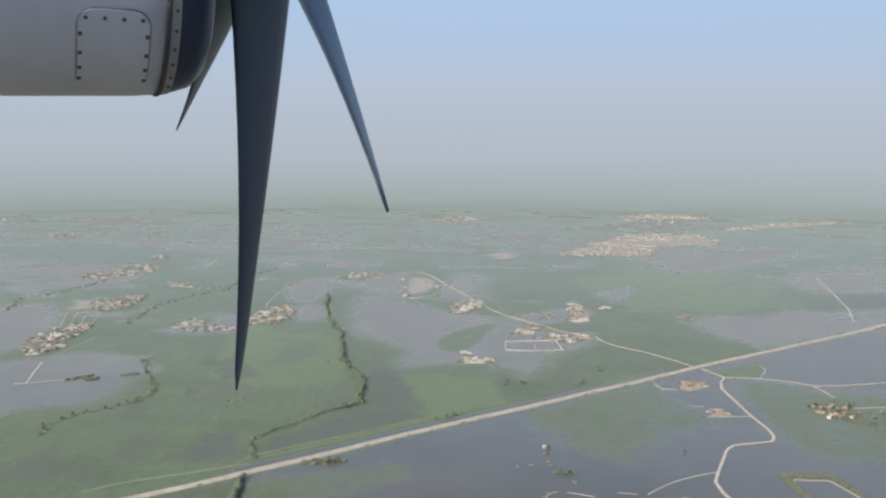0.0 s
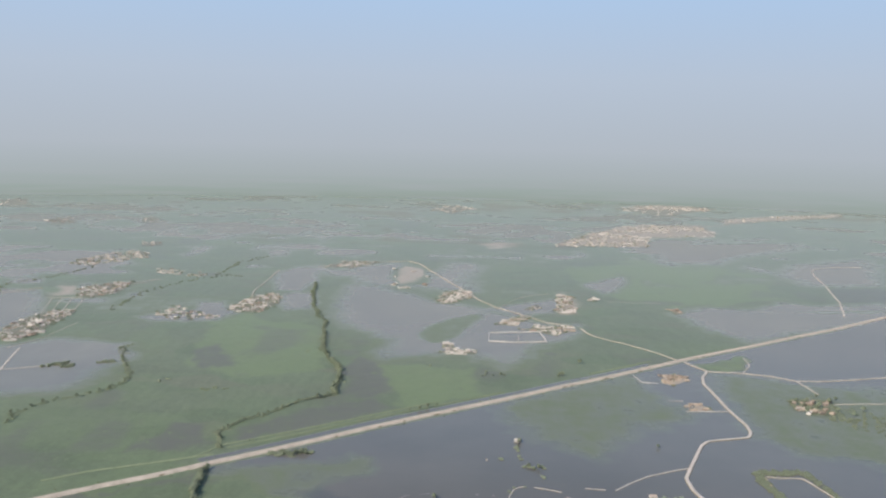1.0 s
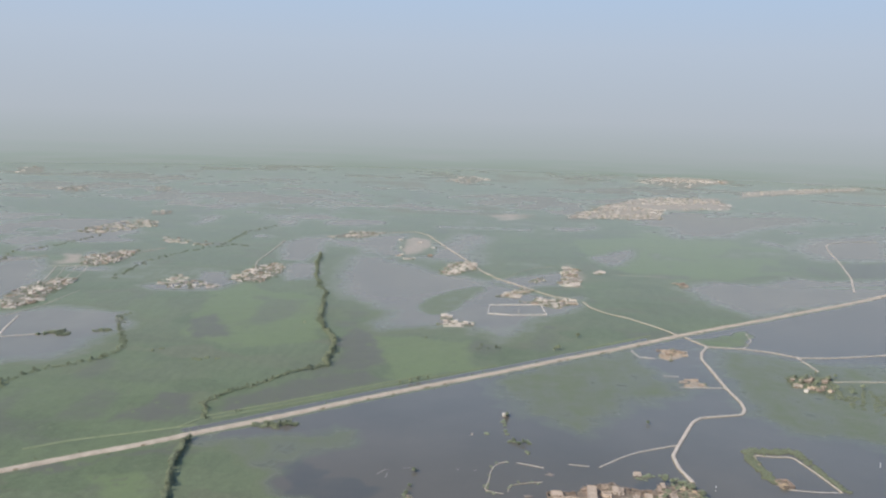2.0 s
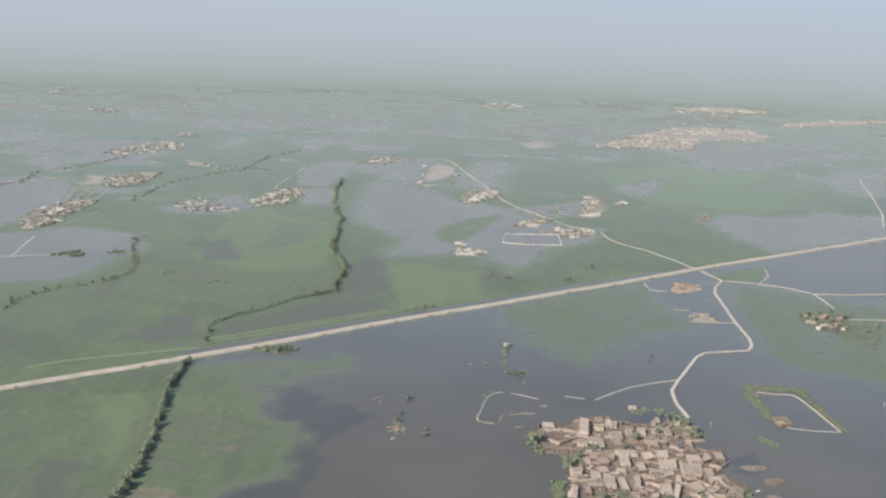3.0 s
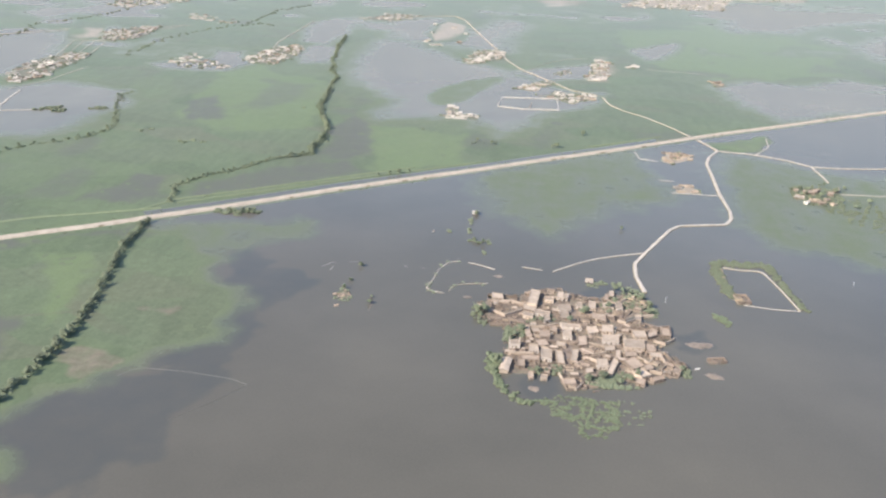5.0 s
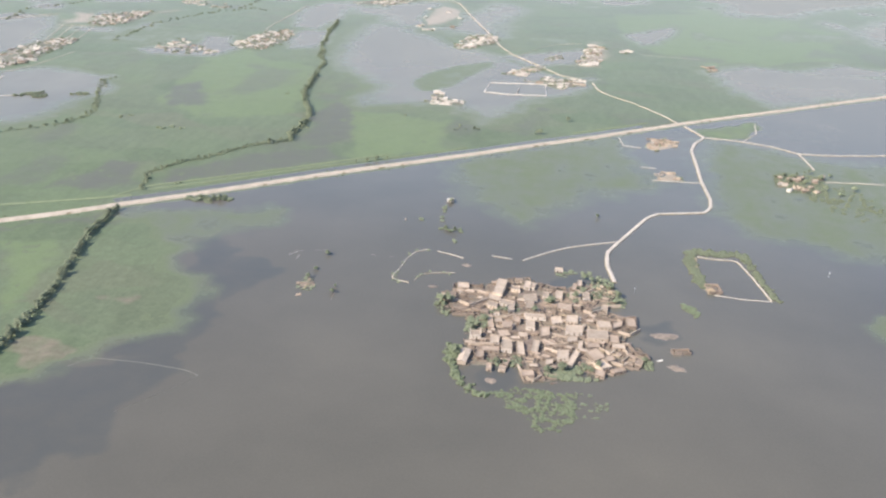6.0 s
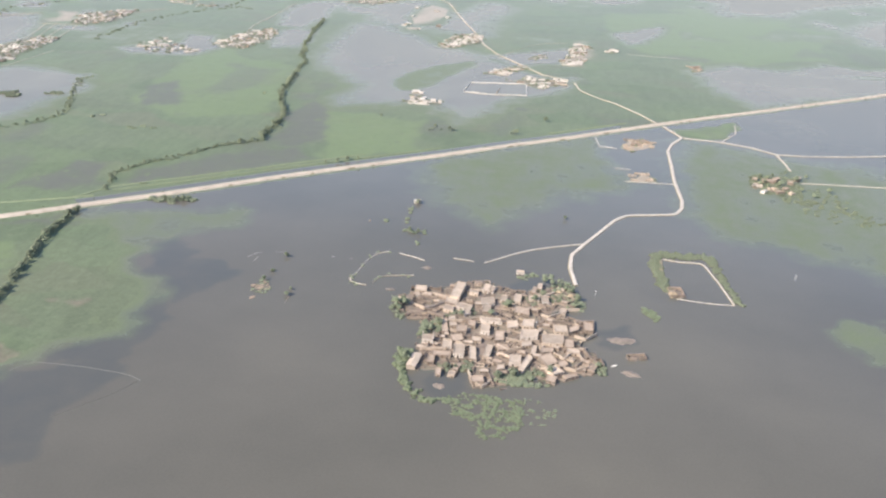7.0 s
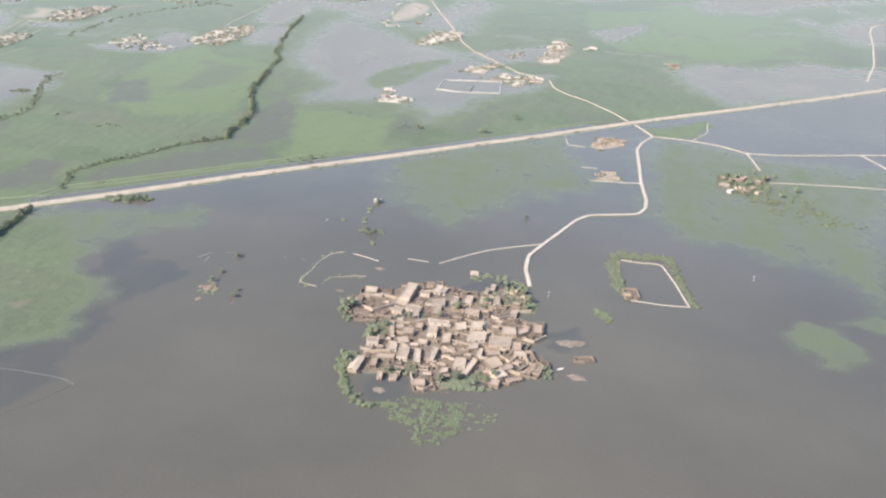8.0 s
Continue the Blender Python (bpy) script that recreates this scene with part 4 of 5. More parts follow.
def gable_house(seed, w, d, h, wall, roof, label):
    root = tagged(new("shed"), label, "shed")
    bm = bmesh.new()
    shell(bm, w, d, h)
    part("wall", bm, wall, root)
    bm = bmesh.new()
    rise = d * 0.13
    for s in (-1, 1):
        a = [(-w / 2 - 0.3, 0, h + rise), (w / 2 + 0.3, 0, h + rise), (w / 2 + 0.3, s * (d / 2 + 0.4), h), (-w / 2 - 0.3, s * (d / 2 + 0.4), h)]
        lo = [bm.verts.new(p) for p in a]
        hi = [bm.verts.new((p[0], p[1], p[2] + 0.14)) for p in a]
        bm.faces.new(lo)
        bm.faces.new(hi)
        for k in range(4):
            bm.faces.new((lo[k], lo[(k + 1) % 4], hi[(k + 1) % 4], hi[k]))
    bmesh.ops.recalc_face_normals(bm, faces=bm.faces)
    part("roof", bm, roof, root)
    bm = bmesh.new()
    box(bm, -0.9, 0.9, -d / 2 - 0.05, -d / 2 + 0.05, -0.1, 2.3)
    part("door", bm, DOOR, root)
    return root


def thatch_hut(seed, w, d, h, label):
    root = tagged(new("hut"), label, "hut")
    bm = bmesh.new()
    shell(bm, w, d, h)
    part("wall", bm, MUD_WALL, root)
    bm = bmesh.new()
    base = [bm.verts.new((sx * (w / 2 + 0.5), sy * (d / 2 + 0.5), h)) for sx, sy in ((-1, -1), (1, -1), (1, 1), (-1, 1))]
    top = [bm.verts.new((sx * w * 0.25, 0, h + 1.3)) for sx in (-1, 1)]
    for f in ((base[0], base[1], top[1], top[0]), (base[1], base[2], top[1]), (base[2], base[3], top[0], top[1]), (base[3], base[0], top[0]), tuple(reversed(base))):
        bm.faces.new(f)
    part("roof", bm, THATCH, root, "grey straw thatch")
    return root


def yard(seed, w, d, label, clay=None):
    """Compound: mud walls with a gateway and a cross wall, some of them fallen."""
    r = random.Random(seed)
    root = tagged(new("compound_wall"), label, "wall")
    hs = [r.uniform(1.3, 2.0) for _ in range(5)]
    t = 0.4
    sides = [(-w / 2, w / 2, d / 2 - t, d / 2), (-w / 2, -w / 2 + t, -d / 2, d / 2 - t), (w / 2 - t, w / 2, -d / 2, d / 2 - t)]
    g = r.uniform(-w / 4, w / 4)
    sides += [(-w / 2 + t, g - 1, -d / 2, -d / 2 + t), (g + 1, w / 2 - t, -d / 2, -d / 2 + t)]
    for b, h in zip(sides, hs):
        bm = bmesh.new()
        vs = box(bm, *b, -0.9, h)
        top = [v for v in vs if v.co.z > 0]
        for v in top:
            v.co.z += r.uniform(-0.25, 0.15)
        part("wall", bm, clay or MUD_WALL, root)
    if r.random() < 0.6:
        bm = bmesh.new()
        x = r.uniform(-w / 4, w / 4)
        box(bm, x - t / 2, x + t / 2, -d / 2 + t, d / 2 - t, -0.9, 1.3)
        part("wall", bm, clay or MUD_WALL, root)
    return root


def ruined_house(seed, w, d):
    """Roofless: broken walls of uneven height, one room still covered."""
    r = random.Random(seed)
    root = tagged(new("house"), "roofless mud-brick house with broken walls", "house")
    t = 0.45
    for b in ((-w / 2, w / 2, -d / 2, -d / 2 + t), (-w / 2, w / 2, d / 2 - t, d / 2), (-w / 2, -w / 2 + t, -d / 2 + t, d / 2 - t), (w / 2 - t, w / 2, -d / 2 + t, d / 2 - t), (-t / 2, t / 2, -d / 2 + t, d / 2 - t)):
        bm = bmesh.new()
        vs = box(bm, *b, -0.8, r.uniform(1.6, 2.7))
        cut = bmesh.ops.subdivide_edges(bm, edges=[e for e in bm.edges if e.calc_length() > 2.9], cuts=2)
        for v in bm.verts:
            if v.co.z > 0.5:
                v.co.z += r.uniform(-0.5, 0.2)
        part("wall", bm, PALE_ROOF, root)
    if r.random() < 0.7:
        bm = bmesh.new()
        s = r.choice((-1, 1))
        box(bm, min(0, s * (w / 2 - t)), max(0, s * (w / 2 - t)), -d / 2 + t, d / 2 - t, 1.9, 2.15)
        part("roof", bm, PALE_ROOF, root)
    return root


MUD_LABEL = "mud-brick house with a flat earthen roof behind a parapet"
PALE_LABEL = "pale house with a flat light roof"
KINDS = []
dims = random.Random(21)
for s in range(14):
    w, d, h = dims.uniform(5, 12), dims.uniform(4.2, 6.6), dims.uniform(2.5, 3.5)
    pale = s % 4 == 3
    KINDS.append(flat_house(s, w, d, h, WHITE_WALL if s % 7 == 3 else MUD_WALL, PALE_ROOF if pale or s % 3 == 0 else MUD_ROOF, PALE_LABEL if pale else MUD_LABEL))
# house models for the hamlets, with haze put into wall and roof colour
PALE_KINDS = [flat_house(70 + s, dims.uniform(4.5, 10), dims.uniform(4, 6), dims.uniform(2.5, 3.4), HAZE_PALE_WALL, PALE_ROOF if s == 2 else HAZE_PALE_ROOF, PALE_LABEL) for s in range(6)]
HUTS = [thatch_hut(1, 4.5, 3.6, 2.1, "small mud hut with a straw-thatched roof"), thatch_hut(2, 6, 4, 2.2, "mud hut with a grey thatched roof")]
RUINS = [ruined_house(s, dims.uniform(6, 11), dims.uniform(4.5, 7)) for s in range(4)]
YARDS = [yard(s, dims.uniform(9, 18), dims.uniform(7, 11), "low crumbling mud walls round a yard") for s in range(9)]
PALE_YARDS = [yard(20 + s, dims.uniform(12, 26), dims.uniform(8, 14), "pale walls round a bare yard, whitened as by haze", HAZE_PALE_WALL) for s in range(7)]
first = {}


def put(ob, m, group="", scale=1.0):
    """The thing itself the first time, a copy after that."""
    if ob.name in first:
        ob = copy_thing(ob, m)
    else:
        first[ob.name] = True
        ob.matrix_basis = m
    ob.scale = scale if isinstance(scale, tuple) else (scale,) * 3
    return tagged(ob, group=group)


def inside(x, y, outline):
    return float(inside_by(np.array([float(x)]), np.array([float(y)]), outline)[0])


# the flooded village: its larger houses, as (x, y, width, depth, turn, skew)
PLOTS_1 = [
    (178.2, 744.5, 7.8, 26.7, -15, -0.17), (175.2, 727.8, 9.8, 10.0, -15, -0.31), (185.5, 720.0, 12.4, 7.8, -14, -0.25),
    (149.0, 743.0, 9.0, 9.0, 0, -0.11), (138.2, 721.2, 8.6, 8.3, -10, -0.24), (174.8, 714.5, 7.8, 7.9, -15, -0.2),
    (199.5, 756.5, 5.4, 12.4, -22, -0.31), (204.2, 755.2, 3.8, 9.3, -23, -0.25), (202.8, 732.5, 10.3, 10.7, 23, 0.27),
    (214.5, 740.8, 5.0, 9.5, -6, -0.1), (203.0, 721.0, 6.0, 13.0, 0, 0.0), (224.8, 742.2, 5.7, 13.2, -15, -0.23),
    (229.2, 722.8, 12.0, 9.9, -17, -0.36), (237.0, 760.5, 3.2, 11.7, -18, -0.24), (241.2, 768.0, 3.5, 10.0, 0, 0.05),
]
PLOTS_2 = [
    (237.5, 745.8, 9.1, 9.4, 9, 0.17), (246.0, 745.0, 5.1, 11.0, 11, 0.11), (260.0, 728.2, 5.0, 8.6, -6, 0.02),
    (207.5, 702.5, 15.0, 6.0, 0, -0.33), (223.8, 699.2, 8.3, 10.1, 25, 0.3), (235.2, 703.0, 8.6, 10.9, 7, 0.16),
    (175.5, 685.8, 4.0, 18.0, -7, -0.29), (181.0, 689.2, 5.2, 5.6, 17, 0.11), (188.0, 683.2, 7.2, 8.5, 12, 0.09),
    (194.5, 693.0, 5.1, 6.9, -11, -0.2), (204.8, 688.0, 6.6, 11.8, -9, -0.2), (236.8, 686.8, 12.7, 11.2, 11, 0.25),
    (215.8, 679.2, 7.0, 13.7, 21, 0.35), (253.5, 681.8, 15.1, 13.4, 6, 0.1), (258.8, 698.5, 9.6, 10.1, 6, -0.04),
]
PLOTS_3 = [
    (265.2, 678.0, 6.5, 11.0, 0, -0.05), (186.5, 670.0, 8.5, 9.5, 21, 0.04), (180.8, 660.0, 6.6, 9.0, 9, 0.1),
    (189.8, 652.8, 7.5, 14.4, -4, -0.1), (199.5, 651.5, 5.1, 17.3, -11, -0.32), (209.8, 655.0, 4.5, 17.0, 0, 0.09),
    (178.8, 645.8, 12.6, 6.5, 7, 0.04), (172.8, 636.2, 4.5, 9.5, 6, 0.06), (229.0, 647.5, 8.1, 10.9, 7, 0.12),
    (236.2, 644.2, 4.9, 18.4, -45, -0.58), (251.5, 652.5, 10.6, 13.0, 41, 0.26), (256.0, 638.5, 8.6, 9.2, 36, -0.09),
    (266.5, 635.5, 9.4, 5.0, 32, -0.09), (281.2, 649.0, 4.9, 10.2, -24, -0.17), (254.0, 628.0, 6.3, 7.0, -18, -0.18),
]
PLOTS_4 = [
    (188.8, 621.5, 4.5, 5.0, 0, 0.1), (190.8, 629.5, 3.6, 5.9, -16, -0.2), (220.0, 636.2, 5.6, 5.8, 27, 0.5),
    (219.0, 663.8, 8.4, 7.4, 17, -0.25), (241.0, 664.0, 3.2, 10.8, -18, -0.24), (268.2, 668.0, 8.5, 6.0, 0, -0.08),
    (188.8, 711.5, 5.4, 9.2, 34, 0.47), (190.5, 746.8, 7.2, 6.4, -12, -0.21), (268.5, 700.8, 8.9, 6.7, 38, 0.79),
    (278.8, 706.8, 6.5, 12.4, -4, -0.12), (261.2, 649.5, 6.8, 7.1, 36, 0.29), (200.2, 671.0, 6.5, 6.0, 0, -0.08),
    (235.5, 672.0, 7.6, 6.4, 23, 0.43), (250.2, 666.2, 8.9, 6.4, 16, 0.21), (179.8, 622.2, 3.5, 7.4, -8, -0.21),
]
vil = random.Random(77)
taken = []
for k, (x, y, w, d, a, lean) in enumerate(PLOTS_1 + PLOTS_2 + PLOTS_3 + PLOTS_4):
    hall, pick = k == 0, vil.random()
    wall = MUD_WALL if pick < 0.35 else PALE_ROOF if pick < 0.8 else WHITE_WALL
    roof = PALE_ROOF if pick > 0.3 else MUD_ROOF
    name = "long pale hall with a flat roof, the largest in the village" if hall else PALE_LABEL if pick > 0.3 else MUD_LABEL
    ob = flat_house(100 + k, w, d, 3.8 if hall else vil.uniform(2.0, 3.0), wall, roof, name, lean)
    ob.matrix_basis = place(x, y, a)
    tagged(ob, group="houses of the flooded village")
    taken.append((Vector((x, y)), (w + d) / 4))


def shrine(x, y, turn):
    """Pale block with a pinnacle on each corner."""
    ob = flat_house(140, 8, 7, 3.6, WHITE_WALL, PALE_ROOF, "small pale prayer house with four corner pinnacles")
    for sx in (-1, 1):
        for sy in (-1, 1):
            bm = bmesh.new()
            limb(bm, Vector((sx * 3.7, sy * 3.2, 3.5)), Vector((sx * 3.7, sy * 3.2, 5.6)), 0.4, 0.25, 8)
            limb(bm, Vector((sx * 3.7, sy * 3.2, 5.6)), Vector((sx * 3.7, sy * 3.2, 6.6)), 0.32, 0.04, 8)
            part("pinnacle", bm, WHITE_WALL, ob)
    ob.matrix_basis = place(x, y, turn)
    taken.append((Vector((x, y)), 5))


shrine(166.5, 664, 4)
taken += [(Vector((162, 632)), 8), (Vector((156, 716)), 8), (Vector((209, 617)), 7)]
# yards, huts and ruins between them
rnd = random.Random(5)
y = 611.0
while y < 812:
    x = 132 + rnd.uniform(0, 6)
    dy = rnd.uniform(7.5, 10)
    while x < 292:
        dx = rnd.uniform(8, 13)
        cx = x + dx / 2
        lean = max(-20.0, min(5.0, 5 - 0.4 * (cx - 190)))
        cy = y + dy / 2 - 0.28 * max(0, cx - 200) + rnd.uniform(-1.8, 1.8)
        gap = min((Vector((cx, cy)) - p).length - r for p, r in taken)
        if inside(cx, cy, VILLAGE) > 3.5 and gap > 1.0:
            turn = rnd.gauss(lean, 7)
            if rnd.random() < 0.75:
                put(rnd.choice(YARDS), place(cx, cy, turn + rnd.choice((0, 180))), "yards of the flooded village", (rnd.uniform(0.6, 1.0), rnd.uniform(0.6, 0.95), rnd.uniform(0.55, 0.8)))
            if gap > 1.8 and rnd.random() < 0.6:
                roll = rnd.random()
                kind = rnd.choice(KINDS) if roll < 0.5 else rnd.choice(RUINS) if roll < 0.85 else rnd.choice(HUTS)
                put(kind, place(cx + rnd.uniform(-2, 2), cy + rnd.uniform(-2, 2), turn + rnd.gauss(0, 6)), "houses of the flooded village", (rnd.uniform(0.5, 0.85), rnd.uniform(0.5, 0.75), rnd.uniform(0.5, 0.7)))
        x += dx
    y += dy
store = gable_house(42, 17, 6, 3.4, PALE_ROOF, PALE_ROOF, "pale store shed at the edge of the flood")
store.matrix_basis = place(162, 632, 84)
for s, (x, y, w, d, a) in enumerate(((153, 742, 24, 11, 3), (158, 728, 26, 10, 2), (209, 617, 14, 13, 20), (154, 698, 16, 7, 4))):
    ob = yard(60 + s, w, d, "roofless mud yard with bare partition walls")
    ob.matrix_basis = place(x, y, a)
ruin = flat_house(43, 8, 7, 3.0, MUD_WALL, MUD_ROOF, "broken mud house standing at the water")
ruin.matrix_basis = place(206, 617, 12)
for s, (x, y, k, a) in enumerate(((224, 794, 3, 3),)):
    put(KINDS[k], place(x, y, a), "houses of the flooded village")
put(HUTS[0], pose(347, 779, 0.5, 0, 0, 10), "huts at the pond", 1.1)

def rubble(seed, pts, label, material=MUD_WALL):
    """Heaps of fallen mud brick and low wall stumps, as one mass."""
    r = np.random.default_rng(seed)
    p = np.array(pts)
    n = len(p)
    size = np.stack([r.uniform(0.6, 3.4, n), r.uniform(0.5, 1.1, n), r.uniform(0.5, 1.5, n)], 1)
    a = np.radians(r.normal(-6, 14, n) + 90 * (r.random(n) < 0.35))
    co = BLOCK[None] * size[:, None] * r.uniform(0.75, 1.15, (n, 8, 3))
    x = co[:, :, 0] * np.cos(a)[:, None] - co[:, :, 1] * np.sin(a)[:, None]
    y = co[:, :, 0] * np.sin(a)[:, None] + co[:, :, 1] * np.cos(a)[:, None]
    z = co[:, :, 2] + np.maximum(ground_z(p[:, 0], p[:, 1]), 0.1)[:, None] - 0.2
    co = np.stack([x + p[:, :1], y + p[:, 1:], z], 2)
    return mass("rubble", co.reshape(-1, 3), BLOCK_FACES, 8, material, label, "rubble")


rubble(3, scatter(VILLAGE, 900, 41), "heaps of fallen mud brick and wall stumps between the houses")

rubble(4, [(27 + 9 * math.cos(2.4 * k) * (k % 5) / 5, 722 + 11 * math.sin(2.4 * k) * (k % 7) / 7) for k in range(26)] + [(25 + 0.3 * k, 700 + 0.6 * k) for k in range(0, 9, 3)], "broken pale wall stumps on a drowned heap", MUD_ROOF)

for k, (x, y) in enumerate([(467, 1107), (468, 1084), (480, 1102), (481, 1077), (486, 1067), (495, 1081), (498, 1067), (490, 1109), (469, 1065), (517, 1121), (504, 1103)]):
    put((KINDS[:4] + [PALE_KINDS[0]] + KINDS[5:8] + RUINS[:2])[(3 * k) % 10], place(x, y, 10 * k - 20), "houses of the eastern hamlet", 0.85 + 0.08 * (k % 4))
    if k % 2:
        put(YARDS[k % 9], place(x - 3, y - 4, 8 * k), "yards of the eastern hamlet", 0.7)

# bare mud compounds in the flood by the junction
for k, (x, y, a) in enumerate(((329, 1203, 8), (338, 1226, -5), (350, 1233, 12), (358, 1221, 4), (361, 1206, -8), (345, 1203, 15), (335, 1190, 3), (348, 1217, 30))):
    put(RUINS[k % 4], place(x, y, a), "ruined compounds by the junction", (0.95 + 0.1 * (k % 3), 1.0, 0.6))
    if k % 2:
        put(YARDS[k], place(x - 4, y + 3, a + 8), "yards by the junction", 0.9)
for k, (x, y, a) in enumerate(((331, 1084, 10), (338, 1094, -6), (345, 1092, 20), (350, 1074, 4), (333, 1068, 0))):
    put(RUINS[(k + 1) % 4], place(x, y, a), "ruined compounds by the junction", (0.9 + 0.1 * (k % 3), 0.9, 0.6))
for k, (x, y, a, f) in enumerate(((37, 1393, 6, 1.1), (46, 1386, -4, 0.8), (40, 1345, 4, 1.2), (55, 1350, 2, 0.9), (70, 1344, -3, 1.1), (80, 1340, 5, 0.7))):
    put(PALE_KINDS[k], place(x, y, a), "houses of the hamlets", (f, f, 0.9 * f))
put(PALE_YARDS[2], place(52, 1330, 2), "yards of the hamlets", 1.2)
put(KINDS[2], place(473, 1718, 20), "houses of the hamlets", 0.9)
put(RUINS[0], place(476, 1702, -5), "houses of the hamlets", 0.8)

# hamlets and the far town: the near ones as houses, the rest as one mass
class FarHouses:
    """Gathers transformed copies of things into one mesh."""
    def __init__(self):
        self.co, self.faces, self.mats, self.slots, self.base = [], [], [], [], 0
        self.cache = {}

    def add(self, ob, m):
        if ob.name not in self.cache:
            pieces = []
            for c in ob.children:
                me = c.data
                co = np.empty(len(me.vertices) * 3)
                me.vertices.foreach_get("co", co)
                pieces.append((co.reshape(-1, 3), [tuple(p.vertices) for p in me.polygons], me.materials[0]))
            self.cache[ob.name] = pieces
        mat = np.array(m)
        for co, faces, material in self.cache[ob.name]:
            if material not in self.slots:
                self.slots.append(material)
            self.co.append(co @ mat[:3, :3].T + mat[:3, 3])
            self.faces += [tuple(v + self.base for v in f) for f in faces]
            self.mats += [self.slots.index(material)] * len(faces)
            self.base += len(co)

    def build(self, name):
        me = bpy.data.meshes.new(name)
        me.from_pydata(np.concatenate(self.co).tolist(), [], self.faces)
        for material in self.slots:
            me.materials.append(material)
        me.polygons.foreach_set("material_index", self.mats)
        me.update()
        return new(name, me)


far_houses = FarHouses()
greens = []
BROWN = ("v_n", "v_o", "v_r")  # bare mud compounds
NEAR = ("v_n", "v_o", "v_p", "v_m", "v_k", "v_kk", "v_i", "v_j", "v_q", "v_r")
for key, (gap, outline) in HAMLETS.items():
    pts = np.array(outline)
    (x0, y0), (x1, y1) = pts.min(0), pts.max(0)
    far = gap > 35
    gap = gap if far else gap * 0.86
    y = y0 + gap * 0.3
    while y < y1:
        x = x0 + rnd.uniform(0, gap)
        while x < x1:
            px, py = x + rnd.uniform(-0.3, 0.3) * gap, y + rnd.uniform(-0.3, 0.3) * gap
            if (key not in ("v_s", "v_t") or field_noise(np.array([px]), np.array([py]), 85, 51)[0] > 0.3) and rnd.random() < (0.8 if far else 0.55) and inside(px, py, outline) > 1 and math.hypot(px - 137, py - 61) < 4700:
                turn = rnd.gauss(5, 14) + rnd.choice((0, 0, 0, 0, 90))
                f = rnd.uniform(0.8, 1.2) if far else rnd.uniform(0.35, 0.9)
                flat = (f * rnd.uniform(0.9, 1.7), f * rnd.uniform(0.7, 1.1), f * rnd.uniform(0.55, 0.85))
                # most hamlet houses take the whitened models, in place of haze
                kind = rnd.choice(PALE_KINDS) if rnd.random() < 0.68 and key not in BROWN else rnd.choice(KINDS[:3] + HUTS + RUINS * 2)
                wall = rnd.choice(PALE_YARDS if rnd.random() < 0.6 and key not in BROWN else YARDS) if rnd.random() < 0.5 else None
                at = place(px, py, turn)
                by = place(px + rnd.uniform(-3, 3) * f, py + rnd.uniform(-4, 4) * f, turn)
                if rnd.random() < 0.65:
                    greens.append((px + rnd.uniform(-8, 8), py + rnd.uniform(-8, 8)))
                if key in NEAR:
                    put(kind, at, "houses of the hamlets", flat)
                    if wall:
                        put(wall, by, "yards of the hamlets", f)
                else:
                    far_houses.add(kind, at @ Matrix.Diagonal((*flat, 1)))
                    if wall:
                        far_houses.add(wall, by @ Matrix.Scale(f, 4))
            x += gap
        y += gap

scrub("hamlet_trees", greens, 1.7, LEAF, "small dark trees among the hamlet houses", "trees", 25, 0.9)
tagged(far_houses.build("far_houses"), "clusters of haze-paled and tan mud-brick houses and yards in far hamlets", "houses", kind="stuff")


def long_wall(line, label, height=1.7, closed=False, seed=0, material=None):
    r = random.Random(seed)
    root = tagged(new("boundary_wall"), label, "wall")
    line = line + [line[0]] if closed else line
    for p, q in zip(line, line[1:]):
        p, q = Vector((*p, 0)), Vector((*q, 0))
        bm = bmesh.new()
        n = max(2, int((q - p).length / 6))
        d = (q - p).normalized()
        s = Vector((d.y, -d.x, 0)) * 0.4
        rows = []
        for k in range(n + 1):
            c = p.lerp(q, k / n)
            h = height + r.uniform(-0.17, 0.12) * min(1.7, height + 0.2)
            rows.append([bm.verts.new(c + s + Vector((0, 0, -0.6))), bm.verts.new(c + s + Vector((0, 0, h))), bm.verts.new(c - s + Vector((0, 0, h))), bm.verts.new(c - s + Vector((0, 0, -0.6)))])
        for a, b in zip(rows, rows[1:]):
            for k in range(4):
                bm.faces.new((a[k], a[(k + 1) % 4], b[(k + 1) % 4], b[k]))
        bm.faces.new(list(reversed(rows[0])))
        bm.faces.new(rows[-1])
        part("wall", bm, material or PALE_ROOF, root)
    return root


long_wall(ENCLOSURE, "pale boundary wall round a drowned yard", 1.2, True, 1, HAZE_PALE_ROOF)
long_wall([(152, 1424), (154, 1455)], "short pale wall inside the drowned yard", 1.5, False, 2)
long_wall([(293, 1225), (297, 1190), (318, 1186)], "thin pale wall standing in water", 0.8, False, 3, HAZE_PALE_WALL)
long_wall([(312, 1106), (330, 1106)], "thin pale wall standing in water", 0.8, False, 4, HAZE_PALE_WALL)
long_wall([(322, 1062), (360, 1064), (374, 1066)], "thin pale wall standing in water", 0.8, False, 5, HAZE_PALE_WALL)
VILLAGE_WALLS = []  # winding walls of the lanes and yards
VILLAGE_WALLS.append([(250, 709), (263, 699), (283, 705), (283, 719), (269, 713), (250, 709)])
VILLAGE_WALLS.append([(244, 721), (250, 718), (262, 728)])
VILLAGE_WALLS.append([(258, 732), (273, 736)])
VILLAGE_WALLS.append([(262, 740), (272, 742)])
VILLAGE_WALLS.append([(247, 695), (254, 678), (263, 680), (269, 683)])
